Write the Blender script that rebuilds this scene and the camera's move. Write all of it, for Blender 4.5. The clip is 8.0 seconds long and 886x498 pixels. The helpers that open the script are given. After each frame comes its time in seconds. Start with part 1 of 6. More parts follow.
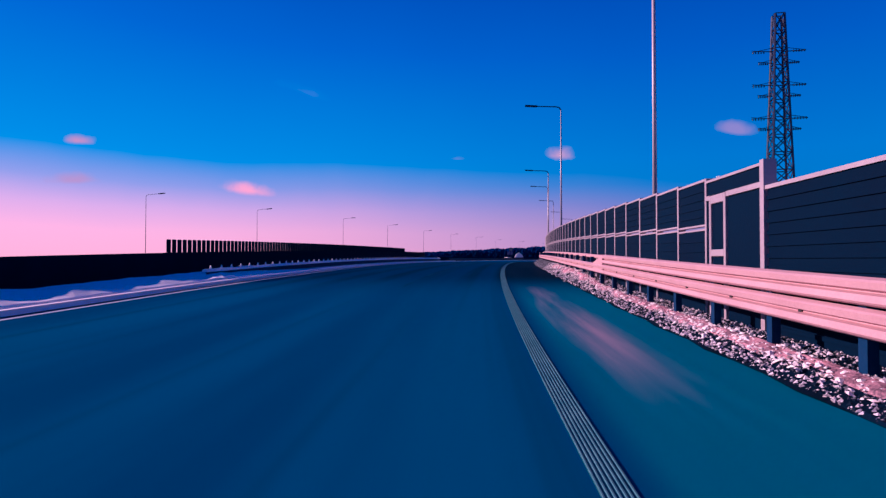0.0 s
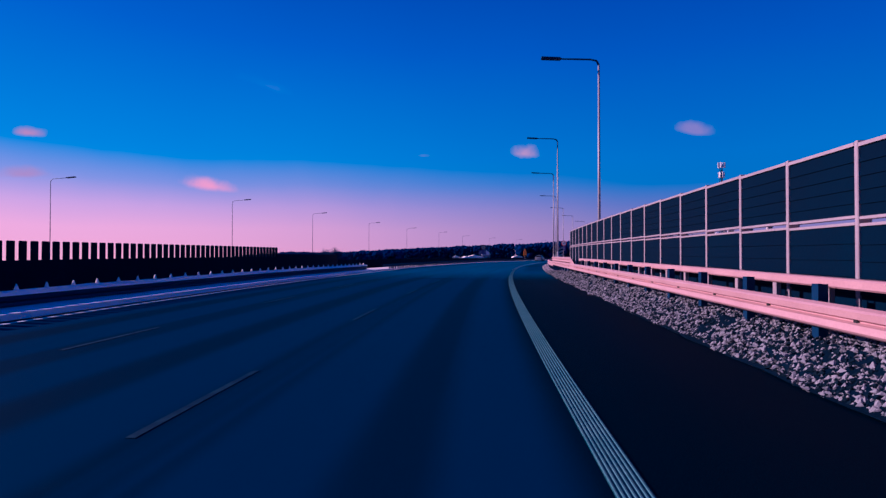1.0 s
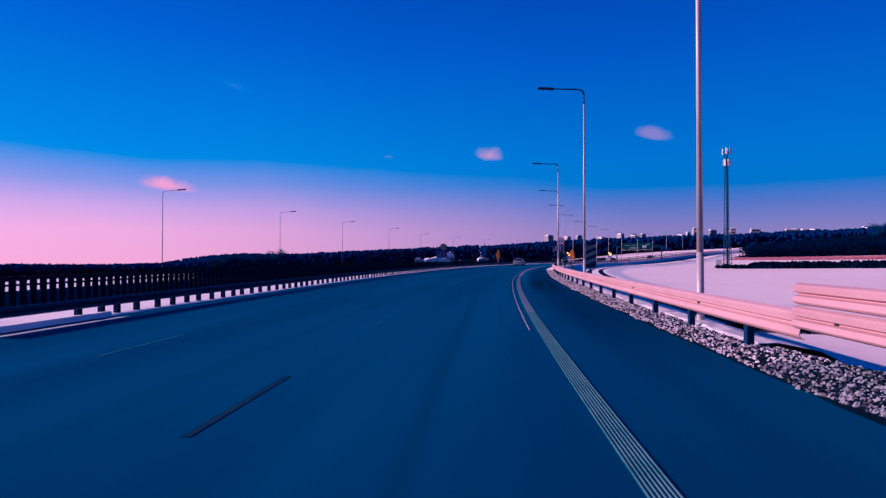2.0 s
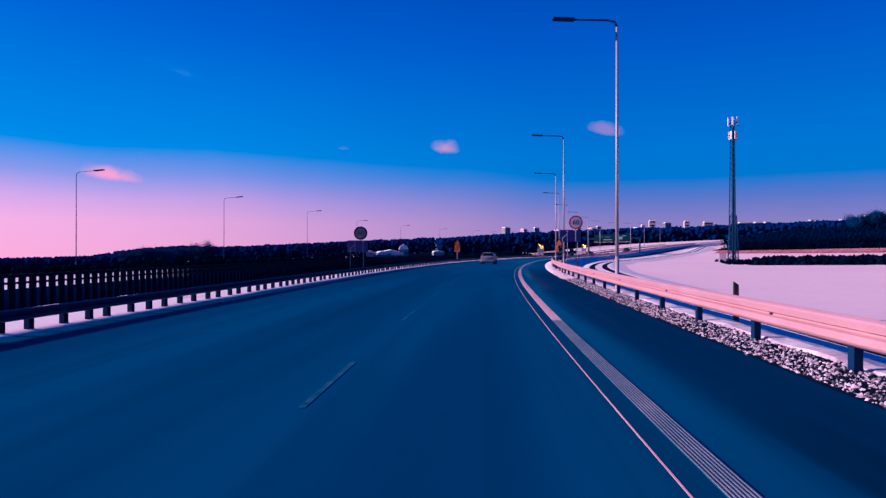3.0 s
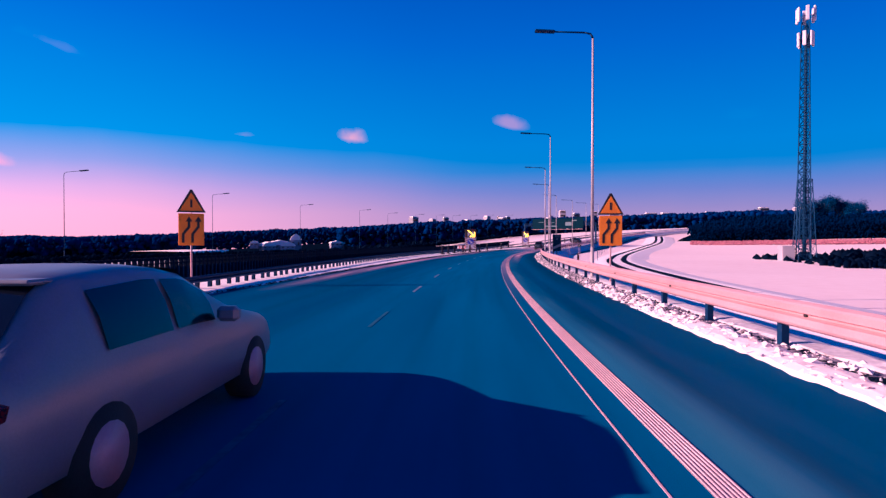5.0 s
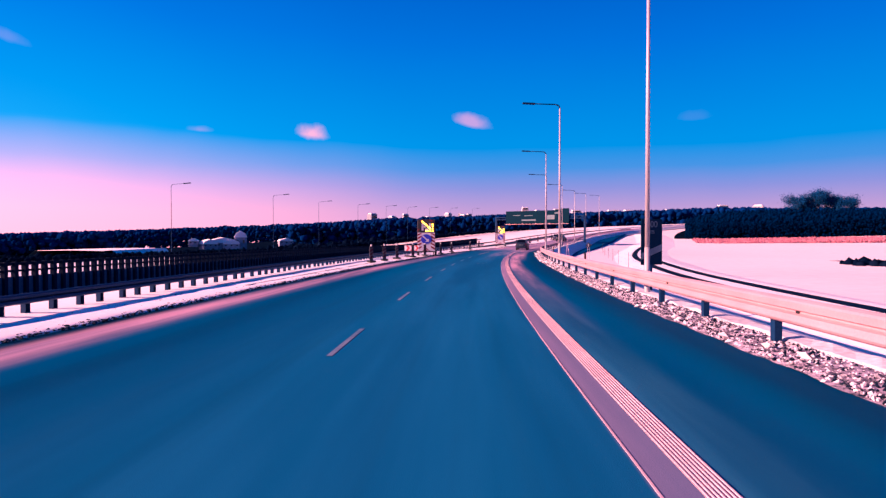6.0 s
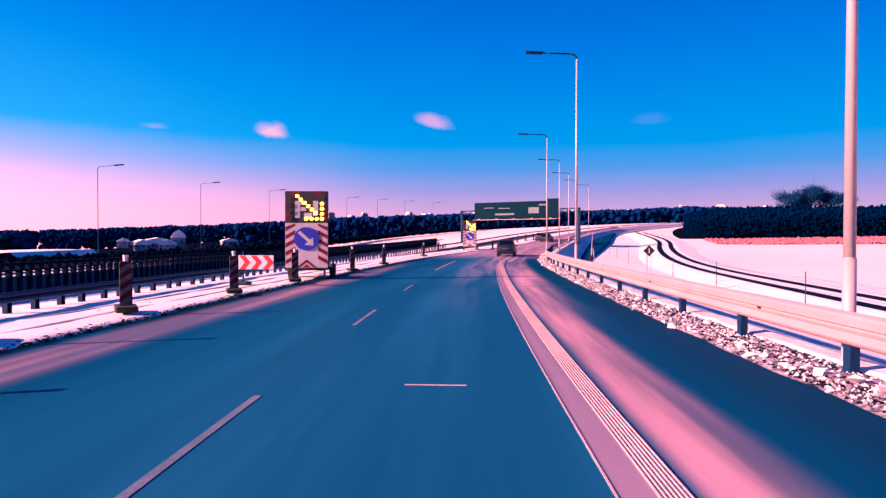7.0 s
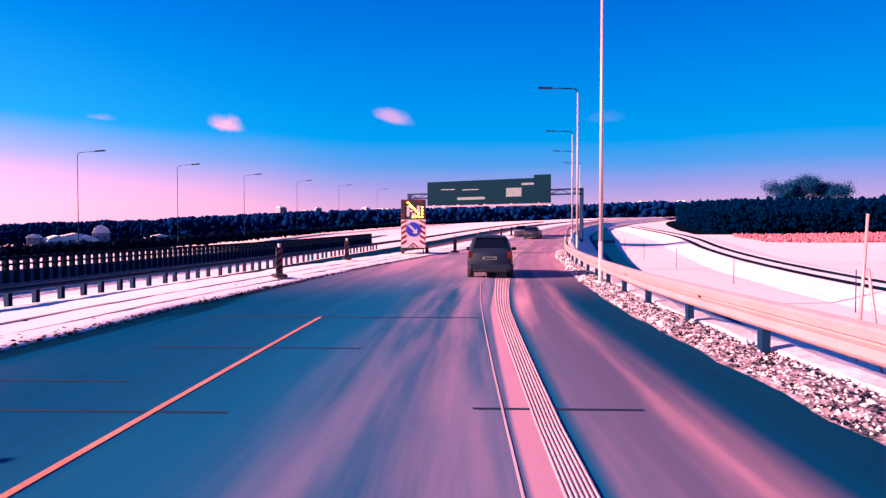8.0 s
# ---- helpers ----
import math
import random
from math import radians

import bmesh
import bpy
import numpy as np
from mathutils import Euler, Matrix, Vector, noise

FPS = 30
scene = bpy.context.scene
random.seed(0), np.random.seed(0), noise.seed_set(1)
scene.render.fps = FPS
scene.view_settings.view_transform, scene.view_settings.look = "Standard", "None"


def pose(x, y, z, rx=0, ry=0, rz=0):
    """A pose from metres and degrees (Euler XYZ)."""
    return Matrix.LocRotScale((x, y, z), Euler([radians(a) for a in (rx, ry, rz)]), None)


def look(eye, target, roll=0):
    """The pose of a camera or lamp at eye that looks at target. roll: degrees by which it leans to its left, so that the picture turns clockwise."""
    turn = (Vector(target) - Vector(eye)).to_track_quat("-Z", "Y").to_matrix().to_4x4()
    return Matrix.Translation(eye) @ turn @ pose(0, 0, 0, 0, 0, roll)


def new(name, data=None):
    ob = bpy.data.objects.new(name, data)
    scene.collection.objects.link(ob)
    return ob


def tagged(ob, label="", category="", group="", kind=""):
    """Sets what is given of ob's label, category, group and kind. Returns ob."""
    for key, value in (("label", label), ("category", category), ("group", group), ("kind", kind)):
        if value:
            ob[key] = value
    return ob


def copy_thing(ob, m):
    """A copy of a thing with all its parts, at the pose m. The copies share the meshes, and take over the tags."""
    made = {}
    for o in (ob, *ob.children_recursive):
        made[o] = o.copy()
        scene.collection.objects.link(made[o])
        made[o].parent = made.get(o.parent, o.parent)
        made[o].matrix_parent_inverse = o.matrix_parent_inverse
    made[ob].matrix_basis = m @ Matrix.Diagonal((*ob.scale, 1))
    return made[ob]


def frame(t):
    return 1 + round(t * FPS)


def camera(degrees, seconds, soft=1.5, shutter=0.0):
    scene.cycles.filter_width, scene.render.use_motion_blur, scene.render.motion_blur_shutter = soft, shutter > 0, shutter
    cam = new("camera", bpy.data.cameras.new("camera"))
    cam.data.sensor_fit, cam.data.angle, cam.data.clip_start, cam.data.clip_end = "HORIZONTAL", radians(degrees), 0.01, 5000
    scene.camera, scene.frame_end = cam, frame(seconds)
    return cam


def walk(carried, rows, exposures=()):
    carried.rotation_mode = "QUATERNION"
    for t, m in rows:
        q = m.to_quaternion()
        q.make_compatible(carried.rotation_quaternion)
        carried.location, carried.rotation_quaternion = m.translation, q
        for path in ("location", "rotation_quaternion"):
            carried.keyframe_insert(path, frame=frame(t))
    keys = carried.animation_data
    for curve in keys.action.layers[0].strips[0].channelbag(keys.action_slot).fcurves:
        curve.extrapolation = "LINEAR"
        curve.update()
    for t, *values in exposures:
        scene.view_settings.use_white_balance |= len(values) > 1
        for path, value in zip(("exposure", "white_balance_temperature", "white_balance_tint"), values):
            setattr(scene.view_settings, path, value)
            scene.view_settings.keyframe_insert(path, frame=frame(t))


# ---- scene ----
# ---- camera ----
cam = camera(74.56, 8.0, soft=1.35)
# seconds, x, y, z, heading (degrees clockwise from +y), pitch (degrees up)
PATH = [
    (0.0, 0.012, -0.206, 0.209, 2.665, 1.057),
    (0.1, 0.386, 3.621, 0.293, 2.944, 0.987),
    (0.2, 0.775, 7.437, 0.383, 3.209, 0.908),
    (0.3, 1.191, 11.260, 0.481, 3.475, 0.834),
    (0.4, 1.634, 15.070, 0.586, 3.764, 0.778),
    (0.5, 2.108, 18.906, 0.689, 4.092, 0.757),
    (0.6, 2.613, 22.779, 0.785, 4.467, 0.758),
    (0.7, 3.146, 26.689, 0.876, 4.866, 0.760),
    (0.8, 3.707, 30.604, 0.959, 5.273, 0.764),
    (0.9, 4.292, 34.487, 1.032, 5.671, 0.769),
    (1.0, 4.896, 38.305, 1.097, 6.039, 0.776),
    (1.1, 5.523, 42.059, 1.152, 6.386, 0.830),
    (1.2, 6.174, 45.779, 1.200, 6.732, 0.950),
    (1.3, 6.847, 49.464, 1.242, 7.077, 1.090),
    (1.4, 7.539, 53.125, 1.280, 7.422, 1.206),
    (1.5, 8.250, 56.772, 1.312, 7.767, 1.254),
    (1.6, 8.979, 60.415, 1.340, 8.115, 1.218),
    (1.7, 9.715, 64.037, 1.366, 8.458, 1.150),
    (1.8, 10.459, 67.648, 1.391, 8.805, 1.085),
    (1.9, 11.213, 71.247, 1.416, 9.156, 1.012),
    (2.0, 11.983, 74.833, 1.440, 9.518, 0.936),
    (2.1, 12.772, 78.405, 1.464, 9.890, 0.858),
    (2.2, 13.583, 81.972, 1.490, 10.278, 0.780),
    (2.3, 14.415, 85.534, 1.516, 10.684, 0.700),
    (2.4, 15.262, 89.073, 1.541, 11.106, 0.614),
    (2.5, 16.132, 92.606, 1.566, 11.543, 0.528),
    (2.6, 17.022, 96.125, 1.587, 11.993, 0.446),
    (2.7, 17.937, 99.638, 1.607, 12.452, 0.370),
    (2.8, 18.872, 103.125, 1.623, 12.917, 0.306),
    (2.9, 19.831, 106.596, 1.634, 13.386, 0.258),
    (3.0, 20.814, 110.060, 1.640, 13.858, 0.217),
    (3.1, 21.827, 113.495, 1.643, 14.331, 0.103),
    (3.2, 22.868, 116.920, 1.645, 14.809, 0.010),
    (3.3, 23.931, 120.329, 1.647, 15.294, -0.015),
    (3.4, 25.013, 123.721, 1.649, 15.788, -0.044),
    (3.5, 26.121, 127.094, 1.650, 16.292, -0.097),
    (3.6, 27.250, 130.450, 1.650, 16.807, -0.173),
    (3.7, 28.402, 133.798, 1.650, 17.328, -0.280),
    (3.8, 29.578, 137.128, 1.650, 17.846, -0.349),
    (3.9, 30.777, 140.438, 1.650, 18.355, -0.387),
    (4.0, 32.002, 143.733, 1.650, 18.846, -0.439),
    (4.1, 33.251, 147.011, 1.650, 19.314, -0.464),
    (4.2, 34.522, 150.273, 1.650, 19.751, -0.479),
    (4.3, 35.814, 153.519, 1.650, 20.165, -0.584),
    (4.4, 37.126, 156.750, 1.650, 20.563, -0.688),
    (4.5, 38.457, 159.966, 1.650, 20.951, -0.697),
    (4.6, 39.807, 163.166, 1.650, 21.337, -0.697),
    (4.7, 41.175, 166.352, 1.650, 21.722, -0.697),
    (4.8, 42.556, 169.525, 1.650, 22.107, -0.697),
    (4.9, 43.955, 172.683, 1.650, 22.491, -0.697),
    (5.0, 45.374, 175.825, 1.650, 22.873, -0.697),
    (5.1, 46.811, 178.953, 1.650, 23.255, -0.697),
    (5.2, 48.267, 182.065, 1.650, 23.634, -0.701),
    (5.3, 49.741, 185.162, 1.650, 24.013, -0.898),
    (5.4, 51.234, 188.244, 1.650, 24.392, -0.930),
    (5.5, 52.746, 191.311, 1.650, 24.772, -0.930),
    (5.6, 54.277, 194.362, 1.650, 25.154, -0.930),
    (5.7, 55.826, 197.397, 1.650, 25.537, -0.930),
    (5.8, 57.395, 200.417, 1.650, 25.925, -0.930),
    (5.9, 58.988, 203.419, 1.650, 26.317, -0.930),
    (6.0, 60.601, 206.404, 1.650, 26.714, -0.930),
    (6.1, 62.234, 209.372, 1.650, 27.117, -0.931),
    (6.2, 63.887, 212.324, 1.650, 27.523, -0.962),
    (6.3, 65.560, 215.259, 1.650, 27.926, -1.151),
    (6.4, 67.254, 218.178, 1.650, 28.324, -1.178),
    (6.5, 68.967, 221.080, 1.650, 28.713, -1.159),
    (6.6, 70.701, 223.964, 1.650, 29.088, -1.074),
    (6.7, 72.454, 226.832, 1.650, 29.450, -0.871),
    (6.8, 74.225, 229.685, 1.650, 29.797, -0.776),
    (6.9, 76.013, 232.522, 1.650, 30.130, -0.829),
    (7.0, 77.820, 235.342, 1.650, 30.448, -0.907),
    (7.1, 79.643, 238.148, 1.650, 30.734, -0.988),
    (7.2, 81.482, 240.940, 1.650, 31.018, -1.066),
    (7.3, 83.337, 243.716, 1.650, 31.316, -1.183),
    (7.4, 85.208, 246.477, 1.650, 31.642, -1.313),
    (7.5, 87.099, 249.222, 1.650, 32.010, -1.350),
    (7.6, 89.010, 251.948, 1.650, 32.429, -1.390),
    (7.7, 90.945, 254.655, 1.650, 32.894, -1.511),
    (7.8, 92.905, 257.339, 1.650, 33.392, -1.519),
    (7.9, 94.891, 260.001, 1.650, 33.913, -1.416),
    (8.0, 96.904, 262.639, 1.650, 34.445, -1.309),
]


def aim(x, y, z, yaw, pitch):
    a, b = radians(yaw), radians(pitch)
    return look((x, y, z), (x + math.sin(a) * math.cos(b), y + math.cos(a) * math.cos(b), z + math.sin(b)))


walk(cam, [(t, aim(*r)) for t, *r in PATH],
     exposures=[(0.0, 0.95, 4260, -13), (0.4, 0.79, 4080, -13), (1.0, 0.74, 4040, -13), (1.7, 0.80, 4040, -13), (2.9, 0.88, 4090, -12), (4.5, 1.07, 4400, -11), (5.8, 1.62, 5600, 3), (7.0, 1.86, 6100, 7), (8.0, 1.93, 6200, 7)])

# ---- sky and sun ----
SUN_AZ, SUN_EL = 287.0, 20.5
sun_dir = Vector((math.sin(radians(SUN_AZ)) * math.cos(radians(SUN_EL)),
                  math.cos(radians(SUN_AZ)) * math.cos(radians(SUN_EL)), math.sin(radians(SUN_EL))))
sun = new("sun", bpy.data.lights.new("sun", "SUN"))
sun.data.energy, sun.data.angle, sun.data.color = 5.0, radians(0.5), (1.0, 0.46, 0.37)
sun.matrix_world = look(sun_dir * 100, (0, 0, 0))

world = bpy.data.worlds.new("sky")
scene.world = world
world.use_nodes = True
wn, wl = world.node_tree.nodes, world.node_tree.links
wn.clear()


def wnode(kind, **inputs):
    nd = wn.new(kind)
    for k, v in inputs.items():
        nd.inputs[k].default_value = v
    return nd


sky = wn.new("ShaderNodeTexSky")
sky.sky_type, sky.sun_disc = "NISHITA", False
sky.sun_elevation, sky.sun_rotation = radians(SUN_EL), radians(SUN_AZ)
coord = wn.new("ShaderNodeTexCoord")
sep = wn.new("ShaderNodeSeparateXYZ")
wl.new(coord.outputs["Generated"], sep.inputs[0])
# the glow stands higher towards the sun
dot = wn.new("ShaderNodeVectorMath")
dot.operation = "DOT_PRODUCT"
dot.inputs[1].default_value = (math.sin(radians(SUN_AZ)), math.cos(radians(SUN_AZ)), 0)
wl.new(coord.outputs["Generated"], dot.inputs[0])
side = wn.new("ShaderNodeMapRange")
side.inputs["From Min"].default_value, side.inputs["From Max"].default_value = -0.9, 0.75
side.inputs["To Min"].default_value, side.inputs["To Max"].default_value = 1.12, 0.94
wl.new(dot.outputs["Value"], side.inputs["Value"])
hazy = wn.new("ShaderNodeTexNoise")
hazy.inputs["Scale"].default_value, hazy.inputs["Detail"].default_value = 3.0, 4.0
wl.new(coord.outputs["Generated"], hazy.inputs["Vector"])
wob = wn.new("ShaderNodeMath")
wob.operation = "MULTIPLY_ADD"
wob.inputs[1].default_value, wob.inputs[2].default_value = 0.03, -0.015
wl.new(hazy.outputs["Fac"], wob.inputs[0])
height = wn.new("ShaderNodeMath")
height.operation = "MULTIPLY"
wl.new(sep.outputs["Z"], height.inputs[0])
wl.new(side.outputs[0], height.inputs[1])
height2 = wn.new("ShaderNodeMath")
wl.new(height.outputs[0], height2.inputs[0])
wl.new(wob.outputs[0], height2.inputs[1])
ramp = wn.new("ShaderNodeValToRGB")
stops = [(0.0, (1.55, 0.47, 0.56)), (0.045, (1.50, 0.49, 0.62)), (0.08, (1.10, 0.45, 0.66)), (0.115, (0.50, 0.37, 0.66)),
         (0.165, (0.03, 0.29, 0.64)), (0.33, (0.0, 0.145, 0.53)), (0.5, (0.0, 0.06, 0.35)), (1.0, (0.0, 0.028, 0.17))]
while len(ramp.color_ramp.elements) < len(stops):
    ramp.color_ramp.elements.new(0.5)
for e, (p, c) in zip(ramp.color_ramp.elements, stops):
    e.position, e.color = p, (*c, 1)
wl.new(height2.outputs[0], ramp.inputs[0])
glow = wn.new("ShaderNodeMapRange")
glow.interpolation_type = "SMOOTHSTEP"
glow.inputs["From Min"].default_value, glow.inputs["From Max"].default_value = -0.30, 0.82
wl.new(dot.outputs["Value"], glow.inputs["Value"])
ramp2 = wn.new("ShaderNodeValToRGB")
stops2 = [(0.0, (0.54, 0.25, 0.41)), (0.05, (0.42, 0.235, 0.42)), (0.09, (0.21, 0.205, 0.46)), (0.125, (0.06, 0.205, 0.49)),
          (0.17, (0.002, 0.20, 0.51)), (0.33, (0.0, 0.116, 0.45)), (0.5, (0.0, 0.05, 0.32)), (1.0, (0.0, 0.028, 0.17))]
while len(ramp2.color_ramp.elements) < len(stops2):
    ramp2.color_ramp.elements.new(0.5)
for e, (p, c) in zip(ramp2.color_ramp.elements, stops2):
    e.position, e.color = p, (*c, 1)
wl.new(height2.outputs[0], ramp2.inputs[0])
both = wn.new("ShaderNodeMixRGB")
wl.new(glow.outputs[0], both.inputs[0])
wl.new(ramp2.outputs[0], both.inputs[1])
wl.new(ramp.outputs[0], both.inputs[2])
tint = wn.new("ShaderNodeMixRGB")
tint.blend_type = "ADD"
tint.inputs[0].default_value = 0.0006
wl.new(both.outputs[0], tint.inputs[1])
wl.new(sky.outputs[0], tint.inputs[2])
puff = wn.new("ShaderNodeTexNoise")
puff.inputs["Scale"].default_value, puff.inputs["Detail"].default_value = 26.0, 6.0
wl.new(coord.outputs["Generated"], puff.inputs["Vector"])


def wmath(op, x, y=0.0, z=0.0):
    nd = wn.new("ShaderNodeMath")
    nd.operation = op
    for i, v in enumerate((x, y, z)):
        if isinstance(v, (int, float)):
            nd.inputs[i].default_value = v
        else:
            wl.new(v, nd.inputs[i])
    return nd.outputs[0]


def wdot(v):
    nd = wn.new("ShaderNodeVectorMath")
    nd.operation = "DOT_PRODUCT"
    nd.inputs[1].default_value = v
    wl.new(coord.outputs["Generated"], nd.inputs[0])
    return nd.outputs["Value"]


def cloud(below, az, el, w, h, tilt, amount, color):
    """A small fair-weather cloud in the sky, at an azimuth and elevation in radians."""
    right = Vector((math.cos(az), -math.sin(az), 0))
    front = Vector((math.sin(az) * math.cos(el), math.cos(az) * math.cos(el), math.sin(el)))
    up = right.cross(front)
    r2, u2 = right * math.cos(tilt) + up * math.sin(tilt), up * math.cos(tilt) - right * math.sin(tilt)
    a, b = wmath("DIVIDE", wdot(r2), w), wmath("DIVIDE", wdot(u2), h)
    b = wmath("ADD", b, wmath("MULTIPLY", wmath("GREATER_THAN", 0.0, b), b))
    r = wmath("SQRT", wmath("ADD", wmath("MULTIPLY", a, a), wmath("MULTIPLY", b, b)))
    r = wmath("ADD", r, wmath("MULTIPLY_ADD", puff.outputs["Fac"], -1.5, 0.75))
    f = wn.new("ShaderNodeMapRange")
    f.interpolation_type = "SMOOTHSTEP"
    f.inputs["From Min"].default_value, f.inputs["From Max"].default_value = 1.05, 0.05
    f.inputs["To Max"].default_value = amount
    wl.new(r, f.inputs["Value"])
    ahead = wmath("MULTIPLY", f.outputs[0], wmath("GREATER_THAN", wdot(front), 0.5))
    mx = wn.new("ShaderNodeMixRGB")
    wl.new(ahead, mx.inputs[0])
    wl.new(below, mx.inputs[1])
    mx.inputs[2].default_value = (*color, 1)
    return mx.outputs[0]


top = tint.outputs[0]
for spec in [(0.243, 0.174, 0.030, 0.020, -0.1, 1.0, (0.88, 0.35, 0.48)), (0.516, 0.196, 0.040, 0.018, -0.25, 0.5, (0.85, 0.33, 0.48)),
             (-0.273, 0.112, 0.042, 0.018, -0.12, 1.0, (1.45, 0.40, 0.52)), (-0.515, 0.172, 0.026, 0.013, 0.0, 1.0, (0.85, 0.30, 0.45)),
             (-0.519, 0.115, 0.036, 0.014, 0.1, 0.7, (0.80, 0.30, 0.45)), (-0.189, 0.275, 0.050, 0.013, -0.25, 0.16, (0.55, 0.33, 0.62)),
             (0.071, 0.172, 0.020, 0.008, 0.0, 0.25, (0.7, 0.3, 0.5)), (0.871, 0.19, 0.04, 0.014, 0.0, 0.06, (0.6, 0.3, 0.55))]:
    top = cloud(top, *spec)
back = wn.new("ShaderNodeBackground")
back.inputs["Strength"].default_value = 0.45
wl.new(top, back.inputs["Color"])
out = wn.new("ShaderNodeOutputWorld")
wl.new(back.outputs[0], out.inputs["Surface"])


# ---- materials ----
def surface(name, a, b, scale=3.0, rough=0.6, metal=0.0, bump=0.15, fine=40.0, spread=0.5, island=0.0, rnd=0.0, spec=0.5):
    """Two colours mixed by a coarse and a fine noise, with bump and a roughness that varies."""
    m = bpy.data.materials.new(name)
    m.use_nodes = True
    nodes, links = m.node_tree.nodes, m.node_tree.links
    bsdf = nodes["Principled BSDF"]
    geo = nodes.new("ShaderNodeNewGeometry")
    n1 = nodes.new("ShaderNodeTexNoise")
    n1.inputs["Scale"].default_value, n1.inputs["Detail"].default_value = scale, 5
    n2 = nodes.new("ShaderNodeTexNoise")
    n2.inputs["Scale"].default_value, n2.inputs["Detail"].default_value = fine, 3
    for n in (n1, n2):
        links.new(geo.outputs["Position"], n.inputs["Vector"])
    blend = nodes.new("ShaderNodeMath")
    blend.operation = "MULTIPLY_ADD"
    blend.inputs[1].default_value = 0.45
    links.new(n2.outputs["Fac"], blend.inputs[0])
    half = nodes.new("ShaderNodeMath")
    half.operation = "MULTIPLY"
    half.inputs[1].default_value = 0.6
    links.new(n1.outputs["Fac"], half.inputs[0])
    links.new(half.outputs[0], blend.inputs[2])
    last = blend.outputs[0]
    if island or rnd:
        extra = nodes.new("ShaderNodeObjectInfo") if rnd else geo
        add = nodes.new("ShaderNodeMath")
        add.operation = "MULTIPLY_ADD"
        add.inputs[1].default_value = rnd or island
        links.new(extra.outputs["Random"] if rnd else geo.outputs["Random Per Island"], add.inputs[0])
        links.new(last, add.inputs[2])
        sub = nodes.new("ShaderNodeMath")
        sub.inputs[1].default_value = -(rnd or island) / 2
        links.new(add.outputs[0], sub.inputs[0])
        last = sub.outputs[0]
    cr = nodes.new("ShaderNodeValToRGB")
    cr.color_ramp.elements[0].position, cr.color_ramp.elements[1].position = 0.52 - spread / 2, 0.52 + spread / 2
    cr.color_ramp.elements[0].color, cr.color_ramp.elements[1].color = (*a, 1), (*b, 1)
    links.new(last, cr.inputs[0])
    links.new(cr.outputs[0], bsdf.inputs["Base Color"])
    rr = nodes.new("ShaderNodeMapRange")
    rr.inputs["To Min"].default_value, rr.inputs["To Max"].default_value = max(0.02, rough - 0.12), min(1, rough + 0.12)
    links.new(n1.outputs["Fac"], rr.inputs["Value"])
    links.new(rr.outputs[0], bsdf.inputs["Roughness"])
    bsdf.inputs["Metallic"].default_value = metal
    bsdf.inputs["Specular IOR Level"].default_value = spec
    if bump:
        bp = nodes.new("ShaderNodeBump")
        bp.inputs["Strength"].default_value, bp.inputs["Distance"].default_value = bump, 0.02
        links.new(n2.outputs["Fac"], bp.inputs["Height"])
        links.new(bp.outputs[0], bsdf.inputs["Normal"])
    return m


def lamp_mat(name, color, power):
    m = bpy.data.materials.new(name)
    m.use_nodes = True
    b = m.node_tree.nodes["Principled BSDF"]
    b.inputs["Base Color"].default_value = (*color, 1)
    b.inputs["Emission Color"].default_value = (*color, 1)
    b.inputs["Emission Strength"].default_value = power
    return m


